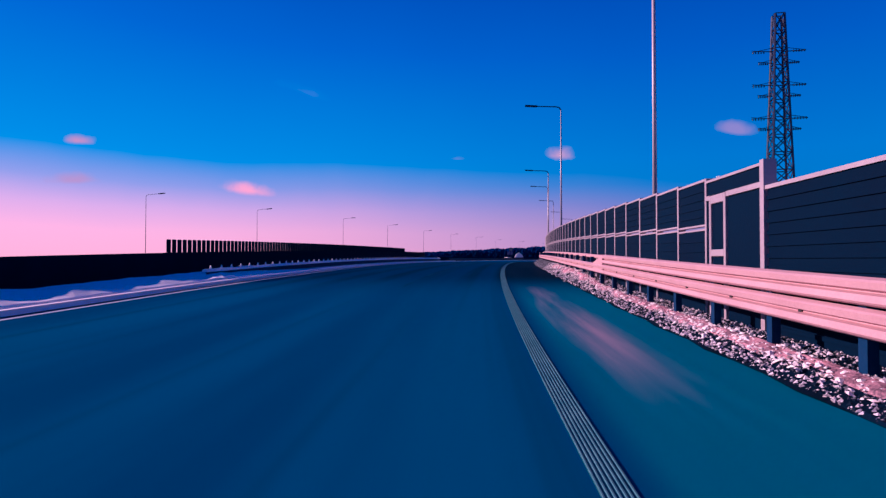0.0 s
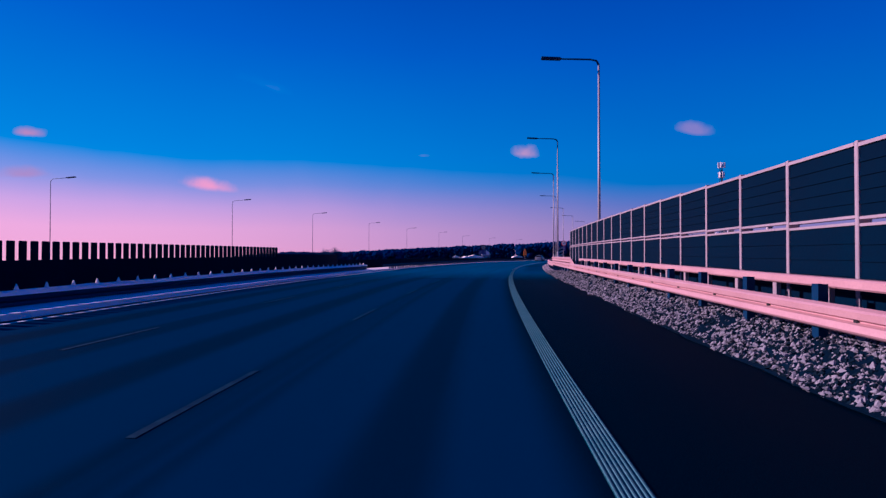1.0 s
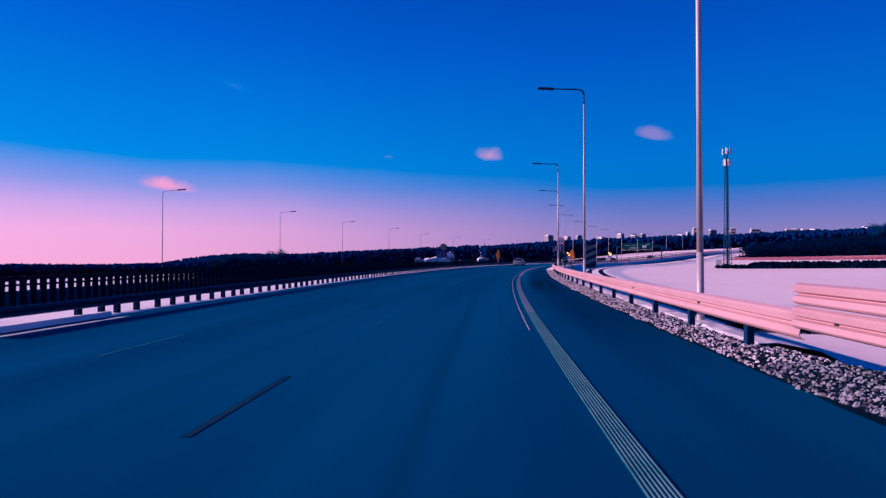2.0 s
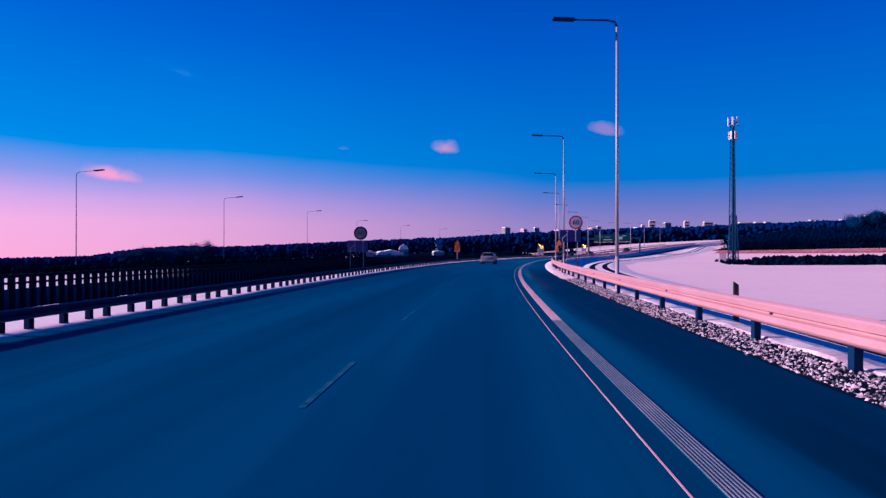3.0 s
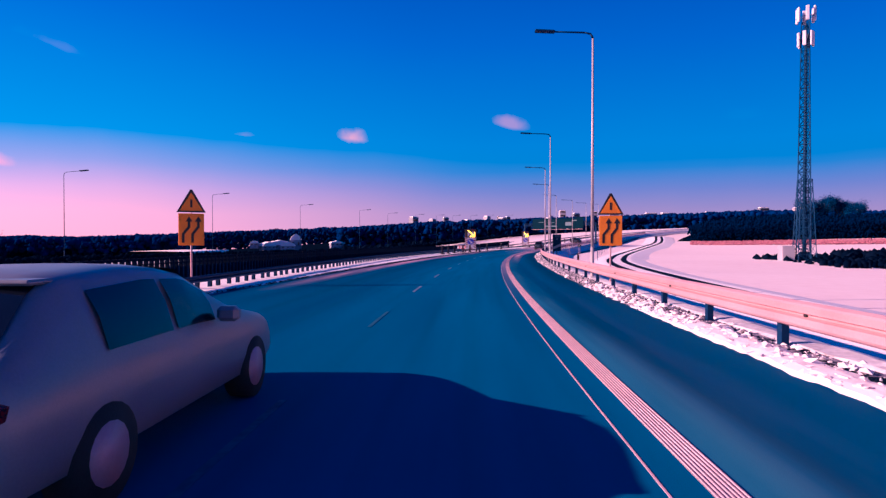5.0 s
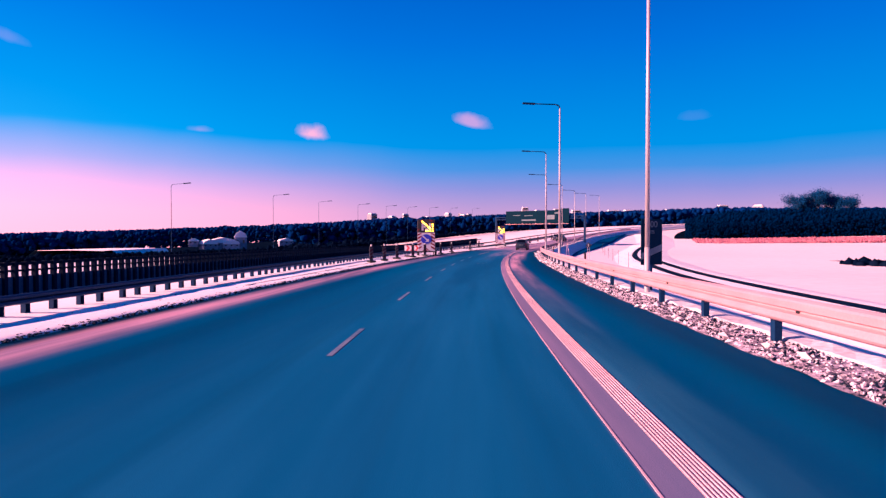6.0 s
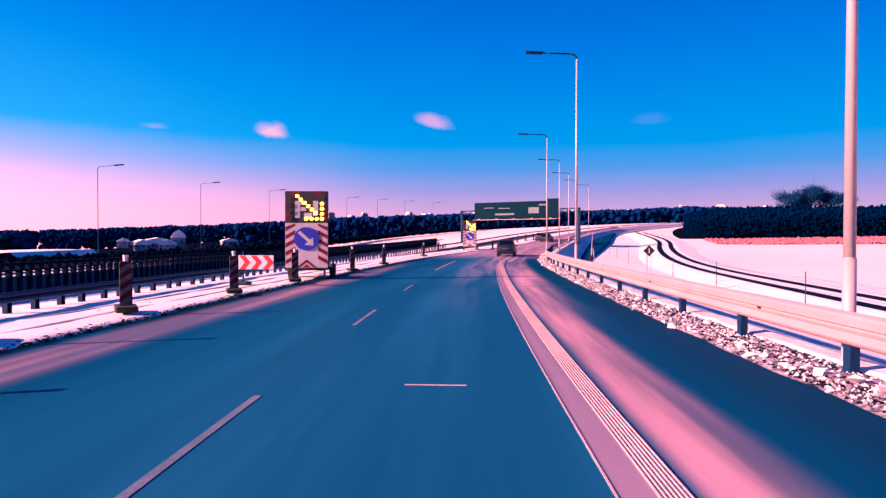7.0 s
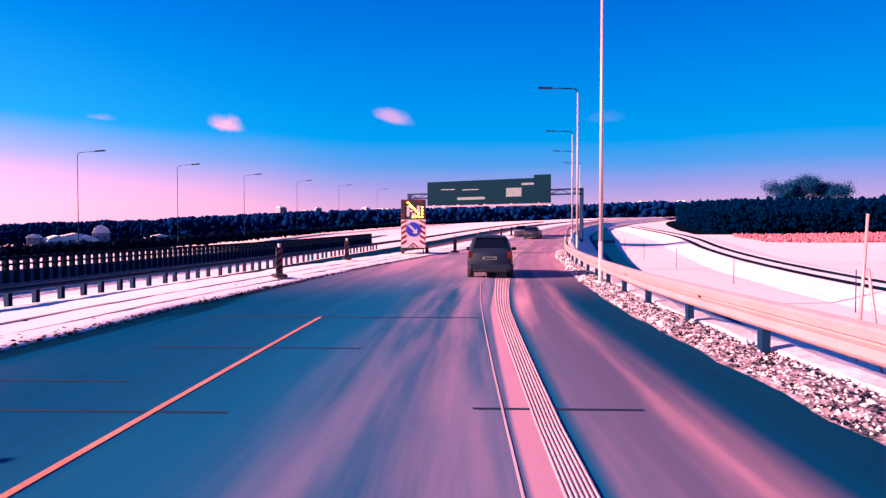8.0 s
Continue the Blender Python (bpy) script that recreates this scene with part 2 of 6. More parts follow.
def asphalt_mat():
    """Asphalt in road coordinates (u along, v across): wheel tracks, stains, a dark new surface on the bridge, dried salt further on."""
    m = bpy.data.materials.new("asphalt")
    m.use_nodes = True
    nodes, links = m.node_tree.nodes, m.node_tree.links
    bsdf = nodes["Principled BSDF"]
    uv = nodes.new("ShaderNodeUVMap")
    uv.uv_map = "road"
    sepn = nodes.new("ShaderNodeSeparateXYZ")
    links.new(uv.outputs[0], sepn.inputs[0])

    def val(op, x, y=None, z=None):
        n = nodes.new("ShaderNodeMath")
        n.operation = op
        for i, v in enumerate((x, y, z)):
            if v is None:
                continue
            if isinstance(v, (int, float)):
                n.inputs[i].default_value = v
            else:
                links.new(v, n.inputs[i])
        return n.outputs[0]

    def noise_at(sx, sy, scale, detail=4):
        mp = nodes.new("ShaderNodeMapping")
        mp.inputs["Scale"].default_value = (sx, sy, 1)
        links.new(uv.outputs[0], mp.inputs["Vector"])
        n = nodes.new("ShaderNodeTexNoise")
        n.inputs["Scale"].default_value, n.inputs["Detail"].default_value = scale, detail
        links.new(mp.outputs[0], n.inputs["Vector"])
        return n.outputs["Fac"]

    def step(v, lo, hi):
        n = nodes.new("ShaderNodeMapRange")
        n.interpolation_type = "SMOOTHSTEP"
        n.inputs["From Min"].default_value, n.inputs["From Max"].default_value = lo, hi
        links.new(v, n.inputs["Value"])
        return n.outputs[0]

    def mix(f, a, b):
        n = nodes.new("ShaderNodeMix")
        n.data_type = "RGBA"
        links.new(f, n.inputs["Factor"])
        for k, v in ((6, a), (7, b)):
            if isinstance(v, tuple):
                n.inputs[k].default_value = (*v, 1)
            else:
                links.new(v, n.inputs[k])
        return n.outputs[2]

    s, v = sepn.outputs["X"], sepn.outputs["Y"]
    grit = noise_at(1, 1, 90, 3)
    patch = noise_at(0.03, 0.5, 1.0, 5)
    streak = noise_at(0.012, 1.6, 1.0, 5)
    base = mix(step(patch, 0.35, 0.7), (0.0, 0.049, 0.132), (0.0, 0.076, 0.178))
    base = mix(val("MULTIPLY", step(streak, 0.5, 0.75), 0.5), base, (0.0, 0.036, 0.085))
    # older, darker surface on the bridge, darkest on the shoulder and between the wheel tracks
    bridge = val("MULTIPLY", step(s, 15.0, 29.0), val("SUBTRACT", 1.0, step(s, 66.0, 84.0)))
    tracks = step(val("SINE", val("MULTIPLY_ADD", v, 3.52, 0.4)), -0.3, 0.9)
    shoulder = step(v, -0.45, 0.05)
    dark = mix(val("MULTIPLY", val("MAXIMUM", val("MULTIPLY", tracks, 0.55), shoulder), val("MAXIMUM", shoulder, step(streak, 0.25, 0.5))), (0.0, 0.019, 0.068), (0.0, 0.0008, 0.006))
    base = mix(val("MULTIPLY", bridge, 0.97), base, dark)
    # dried salt and blown snow, thin, in long drifts
    drift = noise_at(0.045, 0.75, 1.0, 6)
    wisp = noise_at(0.10, 1.5, 1.6, 5)

    def band(x, a, b, c, d):
        return val("MULTIPLY", step(x, a, b), val("SUBTRACT", 1.0, step(x, c, d)))

    veil = val("MULTIPLY_ADD", val("ADD", drift, val("MULTIPLY", wisp, 0.5)), 2.8, -1.72)
    veil = step(veil, 0.0, 1.0)
    off = val("SUBTRACT", v, val("MULTIPLY_ADD", s, 0.0264, -15.25))
    edge_l = val("MULTIPLY", band(off, 0.45, 0.9, 1.1, 2.1), band(s, 200.0, 216.0, 272.0, 292.0))
    wheel = val("MULTIPLY", band(v, 0.1, 0.3, 0.7, 1.2), band(s, 224.0, 256.0, 420.0, 460.0))
    wide = val("MULTIPLY", band(v, 0.4, 0.7, 1.1, 1.75), band(s, 258.0, 280.0, 420.0, 460.0))
    lane = val("MULTIPLY", band(v, -3.0, -1.2, -0.6, -0.1), band(s, 260.0, 300.0, 420.0, 460.0))
    ahead = val("MULTIPLY", band(v, -9.0, -5.0, 3.0, 4.5), band(s, 297.0, 314.0, 520.0, 600.0))
    faint = val("MULTIPLY", band(v, 0.3, 0.7, 1.0, 1.9), band(s, 118.0, 130.0, 204.0, 226.0))
    first = val("MULTIPLY", band(v, 0.5, 0.9, 1.2, 2.0), band(s, 4.0, 10.0, 15.0, 22.0))
    thick = val("MULTIPLY", val("MULTIPLY_ADD", veil, 0.80, 0.20), val("MAXIMUM", val("MAXIMUM", edge_l, wheel), val("MULTIPLY", wide, 0.9)))
    salt = val("MULTIPLY", veil, val("MAXIMUM", thick, val("MAXIMUM", val("MULTIPLY", wide, 0.75), val("MULTIPLY", lane, 0.55))))
    salt = val("MAXIMUM", salt, val("MULTIPLY", veil, val("MULTIPLY", val("MAXIMUM", val("MULTIPLY", faint, 0.07), first), 0.5)))
    salt = val("MAXIMUM", salt, thick)
    salt = val("MAXIMUM", salt, val("MULTIPLY", ahead, val("MULTIPLY_ADD", veil, 0.35, 0.42)))
    strip = val("MULTIPLY", band(v, -0.40, -0.33, -0.10, -0.05), step(s, 195.0, 240.0))
    salt = val("MAXIMUM", salt, val("MULTIPLY", strip, val("MULTIPLY_ADD", step(s, 262.0, 292.0), 0.35, val("MULTIPLY_ADD", veil, 0.25, 0.34))))
    dust = val("MULTIPLY", val("MULTIPLY", band(s, 140.0, 215.0, 500.0, 560.0), band(v, -7.5, -3.0, -0.1, 0.6)), val("MULTIPLY_ADD", veil, 0.22, 0.26))
    base = mix(dust, base, (0.02, 0.17, 0.34))
    pale = val("MULTIPLY", step(v, 0.2, 0.6), val("SUBTRACT", 1.0, step(s, 14.0, 24.0)))
    base = mix(val("MULTIPLY", pale, val("MULTIPLY_ADD", wisp, 0.5, 0.45)), base, (0.0, 0.14, 0.21))
    rim = val("SUBTRACT", v, val("MAXIMUM", -10.35, val("MULTIPLY_ADD", s, 0.0264, -15.25)))
    rim = val("ADD", rim, val("MULTIPLY_ADD", wisp, -2.6, 1.25))
    wet = val("MULTIPLY", val("SUBTRACT", 1.0, step(rim, 0.35, 1.0)), band(s, 190.0, 230.0, 420.0, 440.0))
    base = mix(val("MULTIPLY", wet, 0.88), base, (0.0, 0.012, 0.034))
    worn = val("MULTIPLY", val("MULTIPLY", step(v, 0.35, 1.2), band(s, 78.0, 92.0, 150.0, 175.0)), val("MULTIPLY_ADD", streak, 0.5, 0.55))
    base = mix(worn, base, (0.0, 0.020, 0.070))
    margin = val("MULTIPLY", val("MULTIPLY", step(v, 1.2, 2.2), band(s, 190.0, 215.0, 300.0, 330.0)), val("MULTIPLY_ADD", wisp, 0.6, 0.30))
    base = mix(margin, base, (0.0, 0.022, 0.066))
    film = val("MULTIPLY", val("MULTIPLY", band(v, 0.0, 0.15, 0.45, 1.0), band(s, 110.0, 140.0, 225.0, 250.0)), val("MULTIPLY_ADD", veil, 0.40, 0.12))
    base = mix(film, base, (0.06, 0.22, 0.32))
    # wet or oily blotches on the shoulder
    blot = val("MULTIPLY", val("MULTIPLY", band(v, 0.6, 0.9, 1.6, 2.3), band(s, 100.0, 106.0, 113.0, 120.0)), step(wisp, 0.35, 0.55))
    base = mix(val("MULTIPLY", blot, 0.85), base, (0.0, 0.008, 0.022))
    base = mix(val("MULTIPLY", salt, 0.82), base, (0.70, 0.35, 0.46))
    base = mix(val("MULTIPLY", step(grit, 0.45, 0.8), 0.25), base, (0.0, 0.060, 0.11))
    links.new(base, bsdf.inputs["Base Color"])
    links.new(val("MULTIPLY_ADD", patch, 0.25, 0.5), bsdf.inputs["Roughness"])
    bsdf.inputs["Specular IOR Level"].default_value = 0.01
    bp = nodes.new("ShaderNodeBump")
    bp.inputs["Strength"].default_value, bp.inputs["Distance"].default_value = 0.25, 0.01
    links.new(grit, bp.inputs["Height"])
    links.new(bp.outputs[0], bsdf.inputs["Normal"])
    return m


M = {}
M["asphalt"] = asphalt_mat()
M["snow"] = surface("snow", (0.86, 0.70, 0.72), (0.95, 0.84, 0.85), 0.25, 0.75, 0, 0.35, 6.0, 0.5)
M["packed"] = surface("packed_snow", (0.40, 0.33, 0.38), (0.86, 0.76, 0.80), 0.8, 0.7, 0, 0.5, 9.0, 0.35)
M["field"] = surface("snow_field", (0.82, 0.60, 0.61), (0.95, 0.75, 0.76), 0.03, 0.8, 0, 0.4, 1.2, 0.5)
M["gravel"] = surface("gravel_bed", (0.0005, 0.004, 0.012), (0.003, 0.012, 0.030), 1.5, 0.9, 0, 0.6, 30, 0.4, spec=0.03)
M["snowy_gravel"] = surface("snowy_gravel_bed", (0.006, 0.016, 0.04), (0.46, 0.37, 0.46), 4.0, 0.9, 0, 0.8, 26, 0.2, spec=0.03)
M["stone"] = surface("stone", (0.003, 0.010, 0.026), (0.62, 0.53, 0.60), 2.0, 0.85, 0, 0.5, 25, 0.26, island=0.95, spec=0.1)
M["grey_stone"] = surface("grey_stone", (0.002, 0.010, 0.022), (0.26, 0.25, 0.30), 2.0, 0.85, 0, 0.5, 25, 0.22, island=0.95, spec=0.1)
M["soil"] = surface("frosted_soil", (0.10, 0.06, 0.09), (0.60, 0.30, 0.37), 2.2, 0.9, 0, 0.5, 30, 0.25, spec=0.05)
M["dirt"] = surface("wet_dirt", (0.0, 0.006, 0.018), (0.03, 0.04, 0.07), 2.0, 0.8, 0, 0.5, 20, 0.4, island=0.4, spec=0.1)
M["paint"] = surface("road_paint", (0.03, 0.08, 0.14), (0.20, 0.21, 0.29), 1.2, 0.6, 0, 0.2, 30, 0.4)
M["faded_paint"] = surface("faded_road_paint", (0.0, 0.060, 0.13), (0.045, 0.13, 0.21), 3.0, 0.7, 0, 0.2, 9, 0.3, spec=0.05)
M["worn_paint"] = surface("worn_road_paint", (0.0, 0.013, 0.045), (0.010, 0.040, 0.080), 3.0, 0.7, 0, 0.2, 9, 0.3, spec=0.05)
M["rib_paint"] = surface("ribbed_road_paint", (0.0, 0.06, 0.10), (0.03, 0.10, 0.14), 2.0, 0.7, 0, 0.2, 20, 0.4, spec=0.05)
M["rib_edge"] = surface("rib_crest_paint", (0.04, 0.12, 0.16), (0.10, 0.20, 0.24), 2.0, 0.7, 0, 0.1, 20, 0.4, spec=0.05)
M["rib_salt"] = surface("salted_rib_paint", (0.48, 0.29, 0.33), (0.66, 0.44, 0.48), 0.6, 0.7, 0, 0.2, 24, 0.35, spec=0.1)
M["rib_bed"] = surface("salted_rib_bed", (0.10, 0.11, 0.17), (0.52, 0.31, 0.37), 0.5, 0.7, 0, 0.2, 24, 0.4, spec=0.1)
M["paint_salt"] = surface("salted_road_paint", (0.46, 0.28, 0.33), (0.66, 0.42, 0.47), 0.6, 0.7, 0, 0.2, 24, 0.35)
M["orange_paint"] = surface("orange_road_paint", (0.55, 0.16, 0.10), (0.75, 0.28, 0.2), 1.0, 0.6, 0, 0.2, 30, 0.4)
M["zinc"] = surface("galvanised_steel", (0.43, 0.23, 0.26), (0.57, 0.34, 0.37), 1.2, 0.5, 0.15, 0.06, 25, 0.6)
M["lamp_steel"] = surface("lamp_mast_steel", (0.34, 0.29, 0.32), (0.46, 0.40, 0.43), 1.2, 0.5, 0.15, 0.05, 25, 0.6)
# navy copy of the zinc: shade of backlit rails and posts in its colour
M["zinc_dark"] = surface("shaded_dark_steel", (0.001, 0.018, 0.062), (0.006, 0.035, 0.10), 2.0, 0.6, 0.1, 0.08, 25, 0.6, spec=0.12)
M["wall_panel"] = surface("noise_wall_panel", (0.0, 0.0045, 0.018), (0.0, 0.0095, 0.029), 0.7, 0.7, 0, 0.15, 18, 0.6, rnd=0.15, spec=0.05)
M["wall_frame"] = surface("wall_frame", (0.27, 0.21, 0.25), (0.40, 0.32, 0.37), 1.5, 0.5, 0.1, 0.05, 20, 0.6)
M["black_wall"] = surface("dark_timber", (0.0, 0.003, 0.014), (0.0, 0.008, 0.030), 1.5, 0.8, 0, 0.2, 14, 0.6, spec=0.04)
M["bark"] = surface("bark", (0.012, 0.012, 0.02), (0.04, 0.035, 0.045), 4, 0.9, 0, 0.4, 30, 0.5)
# far woods: paler and bluer than the near ones, distance haze painted in
M["wood_far"] = surface("hazed_bare_wood", (0.001, 0.014, 0.072), (0.002, 0.021, 0.100), 0.05, 1.0, 0, 0.0, 0.6, 0.5, island=0.25, spec=0.0)
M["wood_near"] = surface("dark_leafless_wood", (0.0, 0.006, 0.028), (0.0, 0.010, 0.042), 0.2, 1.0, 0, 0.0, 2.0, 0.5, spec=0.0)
M["twigs"] = surface("bare_twigs", (0.0, 0.034, 0.115), (0.004, 0.060, 0.17), 0.4, 0.9, 0, 0.0, 3, 0.5, island=0.4, spec=0.1)
M["scrub"] = surface("dark_scrub", (0.0, 0.002, 0.010), (0.003, 0.008, 0.022), 0.2, 1.0, 0, 0.0, 3, 0.5, island=0.5, spec=0.0)
M["reeds"] = surface("dry_reeds", (0.32, 0.10, 0.15), (0.46, 0.18, 0.23), 0.3, 0.9, 0, 0.0, 3, 0.5, island=0.5, spec=0.1)
M["white"] = surface("white_film", (0.52, 0.48, 0.52), (0.68, 0.62, 0.66), 3, 0.45, 0, 0.03, 30, 0.5)
M["red"] = surface("red_film", (0.42, 0.015, 0.03), (0.55, 0.03, 0.05), 3, 0.45, 0, 0.03, 30, 0.5)
M["blue"] = surface("blue_film", (0.004, 0.012, 0.28), (0.01, 0.025, 0.4), 3, 0.45, 0, 0.03, 30, 0.5)
M["navy"] = surface("navy_film", (0.0005, 0.006, 0.10), (0.001, 0.01, 0.15), 3, 0.45, 0, 0.03, 30, 0.5)
M["green"] = surface("green_film", (0.0, 0.012, 0.026), (0.0, 0.022, 0.04), 2, 0.7, 0, 0.03, 20, 0.5, spec=0.05)
M["orange"] = surface("orange_film", (0.8, 0.16, 0.0), (0.95, 0.27, 0.005), 3, 0.45, 0, 0.03, 30, 0.5)
M["black"] = surface("black_plastic", (0.004, 0.004, 0.007), (0.014, 0.014, 0.02), 4, 0.5, 0, 0.08, 40, 0.5)
M["rubber"] = surface("rubber", (0.006, 0.006, 0.009), (0.016, 0.016, 0.02), 6, 0.8, 0, 0.2, 50, 0.5)
M["glass_dark"] = surface("tinted_glass", (0.002, 0.003, 0.008), (0.004, 0.006, 0.012), 2, 0.12, 0, 0.0, 20, 0.5)
M["silver"] = surface("silver_paint", (0.17, 0.17, 0.21), (0.24, 0.23, 0.27), 1.5, 0.34, 0.2, 0.02, 60, 0.6)
M["graphite"] = surface("graphite_paint", (0.004, 0.012, 0.03), (0.012, 0.022, 0.045), 1.5, 0.4, 0.0, 0.02, 60, 0.6, spec=0.25)
# trailer films: the shade on the board's face is mixed into both colours
M["panel_white"] = surface("shaded_panel_film", (0.30, 0.29, 0.36), (0.50, 0.47, 0.55), 4, 0.6, 0, 0.05, 20, 0.5, spec=0.1)
M["panel_red"] = surface("shaded_panel_red_film", (0.10, 0.006, 0.02), (0.20, 0.012, 0.03), 4, 0.6, 0, 0.05, 20, 0.5, spec=0.1)
# white and red film of backlit plates, darkened so the colour holds their shade
M["shade_white"] = surface("shaded_white_film", (0.02, 0.035, 0.05), (0.12, 0.11, 0.13), 4, 0.7, 0, 0.1, 20, 0.5, spec=0.05)
M["shade_red"] = surface("shaded_red_film", (0.02, 0.006, 0.014), (0.07, 0.010, 0.02), 4, 0.7, 0, 0.1, 20, 0.5, spec=0.05)
# dimmed sign white: shade of boards turned from the sun is in it
M["dim_print"] = surface("dim_shade_print", (0.10, 0.15, 0.18), (0.20, 0.25, 0.28), 3, 0.6, 0, 0.02, 20, 0.5, spec=0.05)
M["heath"] = surface("dark_heath", (0.0, 0.003, 0.010), (0.004, 0.010, 0.024), 0.15, 1.0, 0, 0.3, 2.0, 0.5, spec=0.0)
M["rut"] = surface("slushy_rut", (0.12, 0.12, 0.16), (0.55, 0.46, 0.48), 1.0, 0.8, 0, 0.3, 12, 0.5, spec=0.1)
# darker blue than the main asphalt: the embankment's shade is put into the colour
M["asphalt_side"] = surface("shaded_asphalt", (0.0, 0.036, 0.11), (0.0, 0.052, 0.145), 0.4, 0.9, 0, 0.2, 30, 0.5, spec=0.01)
M["teal_board"] = surface("dark_teal_film", (0.0, 0.016, 0.04), (0.001, 0.026, 0.058), 3, 0.6, 0, 0.03, 30, 0.5, spec=0.05)
M["tail"] = surface("tail_lamp_red", (0.05, 0.002, 0.004), (0.09, 0.004, 0.008), 4, 0.2, 0, 0.0, 40, 0.5)
M["pylon"] = surface("pylon_steel", (0.006, 0.014, 0.05), (0.016, 0.03, 0.08), 1.0, 0.6, 0.2, 0.0, 10, 0.5)
M["mast"] = surface("mast_steel", (0.0, 0.028, 0.085), (0.02, 0.065, 0.14), 1.0, 0.6, 0.0, 0.0, 10, 0.5, spec=0.1)
M["far_wall"] = surface("far_wall", (0.10, 0.12, 0.18), (0.5, 0.42, 0.48), 0.02, 0.8, 0, 0.0, 0.3, 0.4, rnd=0.6)
M["amber_on"] = lamp_mat("amber_lamp_lit", (1.0, 0.42, 0.02), 6.0)
M["amber_off"] = surface("amber_lamp_unlit", (0.45, 0.10, 0.06), (0.65, 0.2, 0.12), 4, 0.3, 0, 0, 30, 0.5)


# ---- road curve ----
def heading_at(s):
    u = np.clip(s / 150 - 1, -1.14, 1.0)
    h = 0.3604 + 0.2985 * u + 0.0291 * u ** 2 - 0.0337 * u ** 3
    h = h + np.interp(s, [-20, 20, 50, 80, 115, 140], [-0.0491, -0.0163, -0.0002, 0.0088, 0.0075, 0])
    return h + np.where(s > 300, (s - 300) * 0.0019, 0) + np.where(s < -21, (s + 21) * 0.0008, 0)


S_TAB = np.arange(-80, 1000, 0.25)
H_TAB = heading_at(S_TAB)
X_TAB, Y_TAB = np.cumsum(np.sin(H_TAB)) * 0.25, np.cumsum(np.cos(H_TAB)) * 0.25
k0 = int(np.argmin(abs(S_TAB + 20)))
X_TAB, Y_TAB = X_TAB + -0.7055 - X_TAB[k0], Y_TAB - 20.1912 - Y_TAB[k0]


HUMP = np.cumsum(np.interp(S_TAB, [-20, 15, 45, 75, 105, 135], [0.0113, 0.0281, 0.0125, 0.0022, 0.0012, 0])) * 0.25
HUMP -= HUMP[-1]


def rise(s):
    """The road climbs on to the bridge, and again beyond the end of the walk."""
    a = np.clip(np.asarray(s, float) - 292, 0, 70)
    b = np.clip(np.asarray(s, float) - 362, 0, 320)
    return a * a * 0.00034 + b * 0.0476 * (1 - b / 1400) + np.interp(s, S_TAB, HUMP)


BEND = np.clip(S_TAB - 294, 0, 56) * 0.0020
HB_TAB = H_TAB + BEND
k1 = int(np.argmin(abs(S_TAB - 290)))
XB_TAB, YB_TAB = np.cumsum(np.sin(HB_TAB)) * 0.25, np.cumsum(np.cos(HB_TAB)) * 0.25
XB_TAB, YB_TAB = XB_TAB - XB_TAB[k1] + X_TAB[k1], YB_TAB - YB_TAB[k1] + Y_TAB[k1]


def place(s, n, z, tx, ty, th):
    h = np.interp(s, S_TAB, th)
    return np.stack(np.broadcast_arrays(np.interp(s, S_TAB, tx) + n * np.cos(h), np.interp(s, S_TAB, ty) - n * np.sin(h), rise(s) + z), -1)


def at(s, n, z=0.0):
    """World place of a point s metres along the road, n metres right of the edge line and z above the road. The shoulder widens past the last distance board."""
    s, n = np.asarray(s, float), np.asarray(n, float)
    wide = np.interp(s, [288, 296, 304, 312, 320, 335, 350, 372], [0, 0.15, 0.55, 0.85, 1.0, 1.45, 1.2, 0])
    return place(s, n + wide * np.clip((n + 0.3) / 0.3, 0, 1), z, XB_TAB, YB_TAB, HB_TAB)


def land(s, n, z=0.0):
    """The same on the open ground, whose grid does not follow the last bend."""
    return place(np.asarray(s, float), np.asarray(n, float), z, X_TAB, Y_TAB, H_TAB)


def stand(s, n, z=0.0, turn=0.0, where=at):
    """A pose at that place: local x to the right of the road, y along it."""
    p = where(s, n, z)
    return pose(p[0], p[1], p[2], 0, 0, -math.degrees(float(np.interp(s, S_TAB, HB_TAB if where is at else H_TAB))) + turn)


# ---- mesh helpers ----
def from_bm(name, bm, material, smooth=False):
    me = bpy.data.meshes.new(name)
    bm.normal_update()
    bm.to_mesh(me)
    bm.free()
    for mt in (material if isinstance(material, (list, tuple)) else [material]):
        me.materials.append(mt)
    if smooth:
        me.polygons.foreach_set("use_smooth", [True] * len(me.polygons))
    return me


def raw_mesh(name, verts, faces, material, smooth=False):
    me = bpy.data.meshes.new(name)
    me.from_pydata([tuple(map(float, v)) for v in verts], [], [tuple(map(int, f)) for f in faces])
    me.materials.append(material)
    if smooth:
        me.polygons.foreach_set("use_smooth", [True] * len(me.polygons))
    me.update()
    return me


def part(name, data, parent, label="", m=None):
    """Link a mesh as one object under a thing or a part."""
    ob = new(name, data)
    ob.parent = parent
    if m is not None:
        ob.matrix_local = m
    if label:
        ob["label"] = label
    return ob


def thing(name, m, label, category, group="", kind=""):
    ob = new(name)
    ob.matrix_world = m
    return tagged(ob, label, category, group, kind)


def solid(name, m, data, label, category, group="", kind=""):
    ob = new(name, data)
    ob.matrix_world = m
    return tagged(ob, label, category, group, kind)


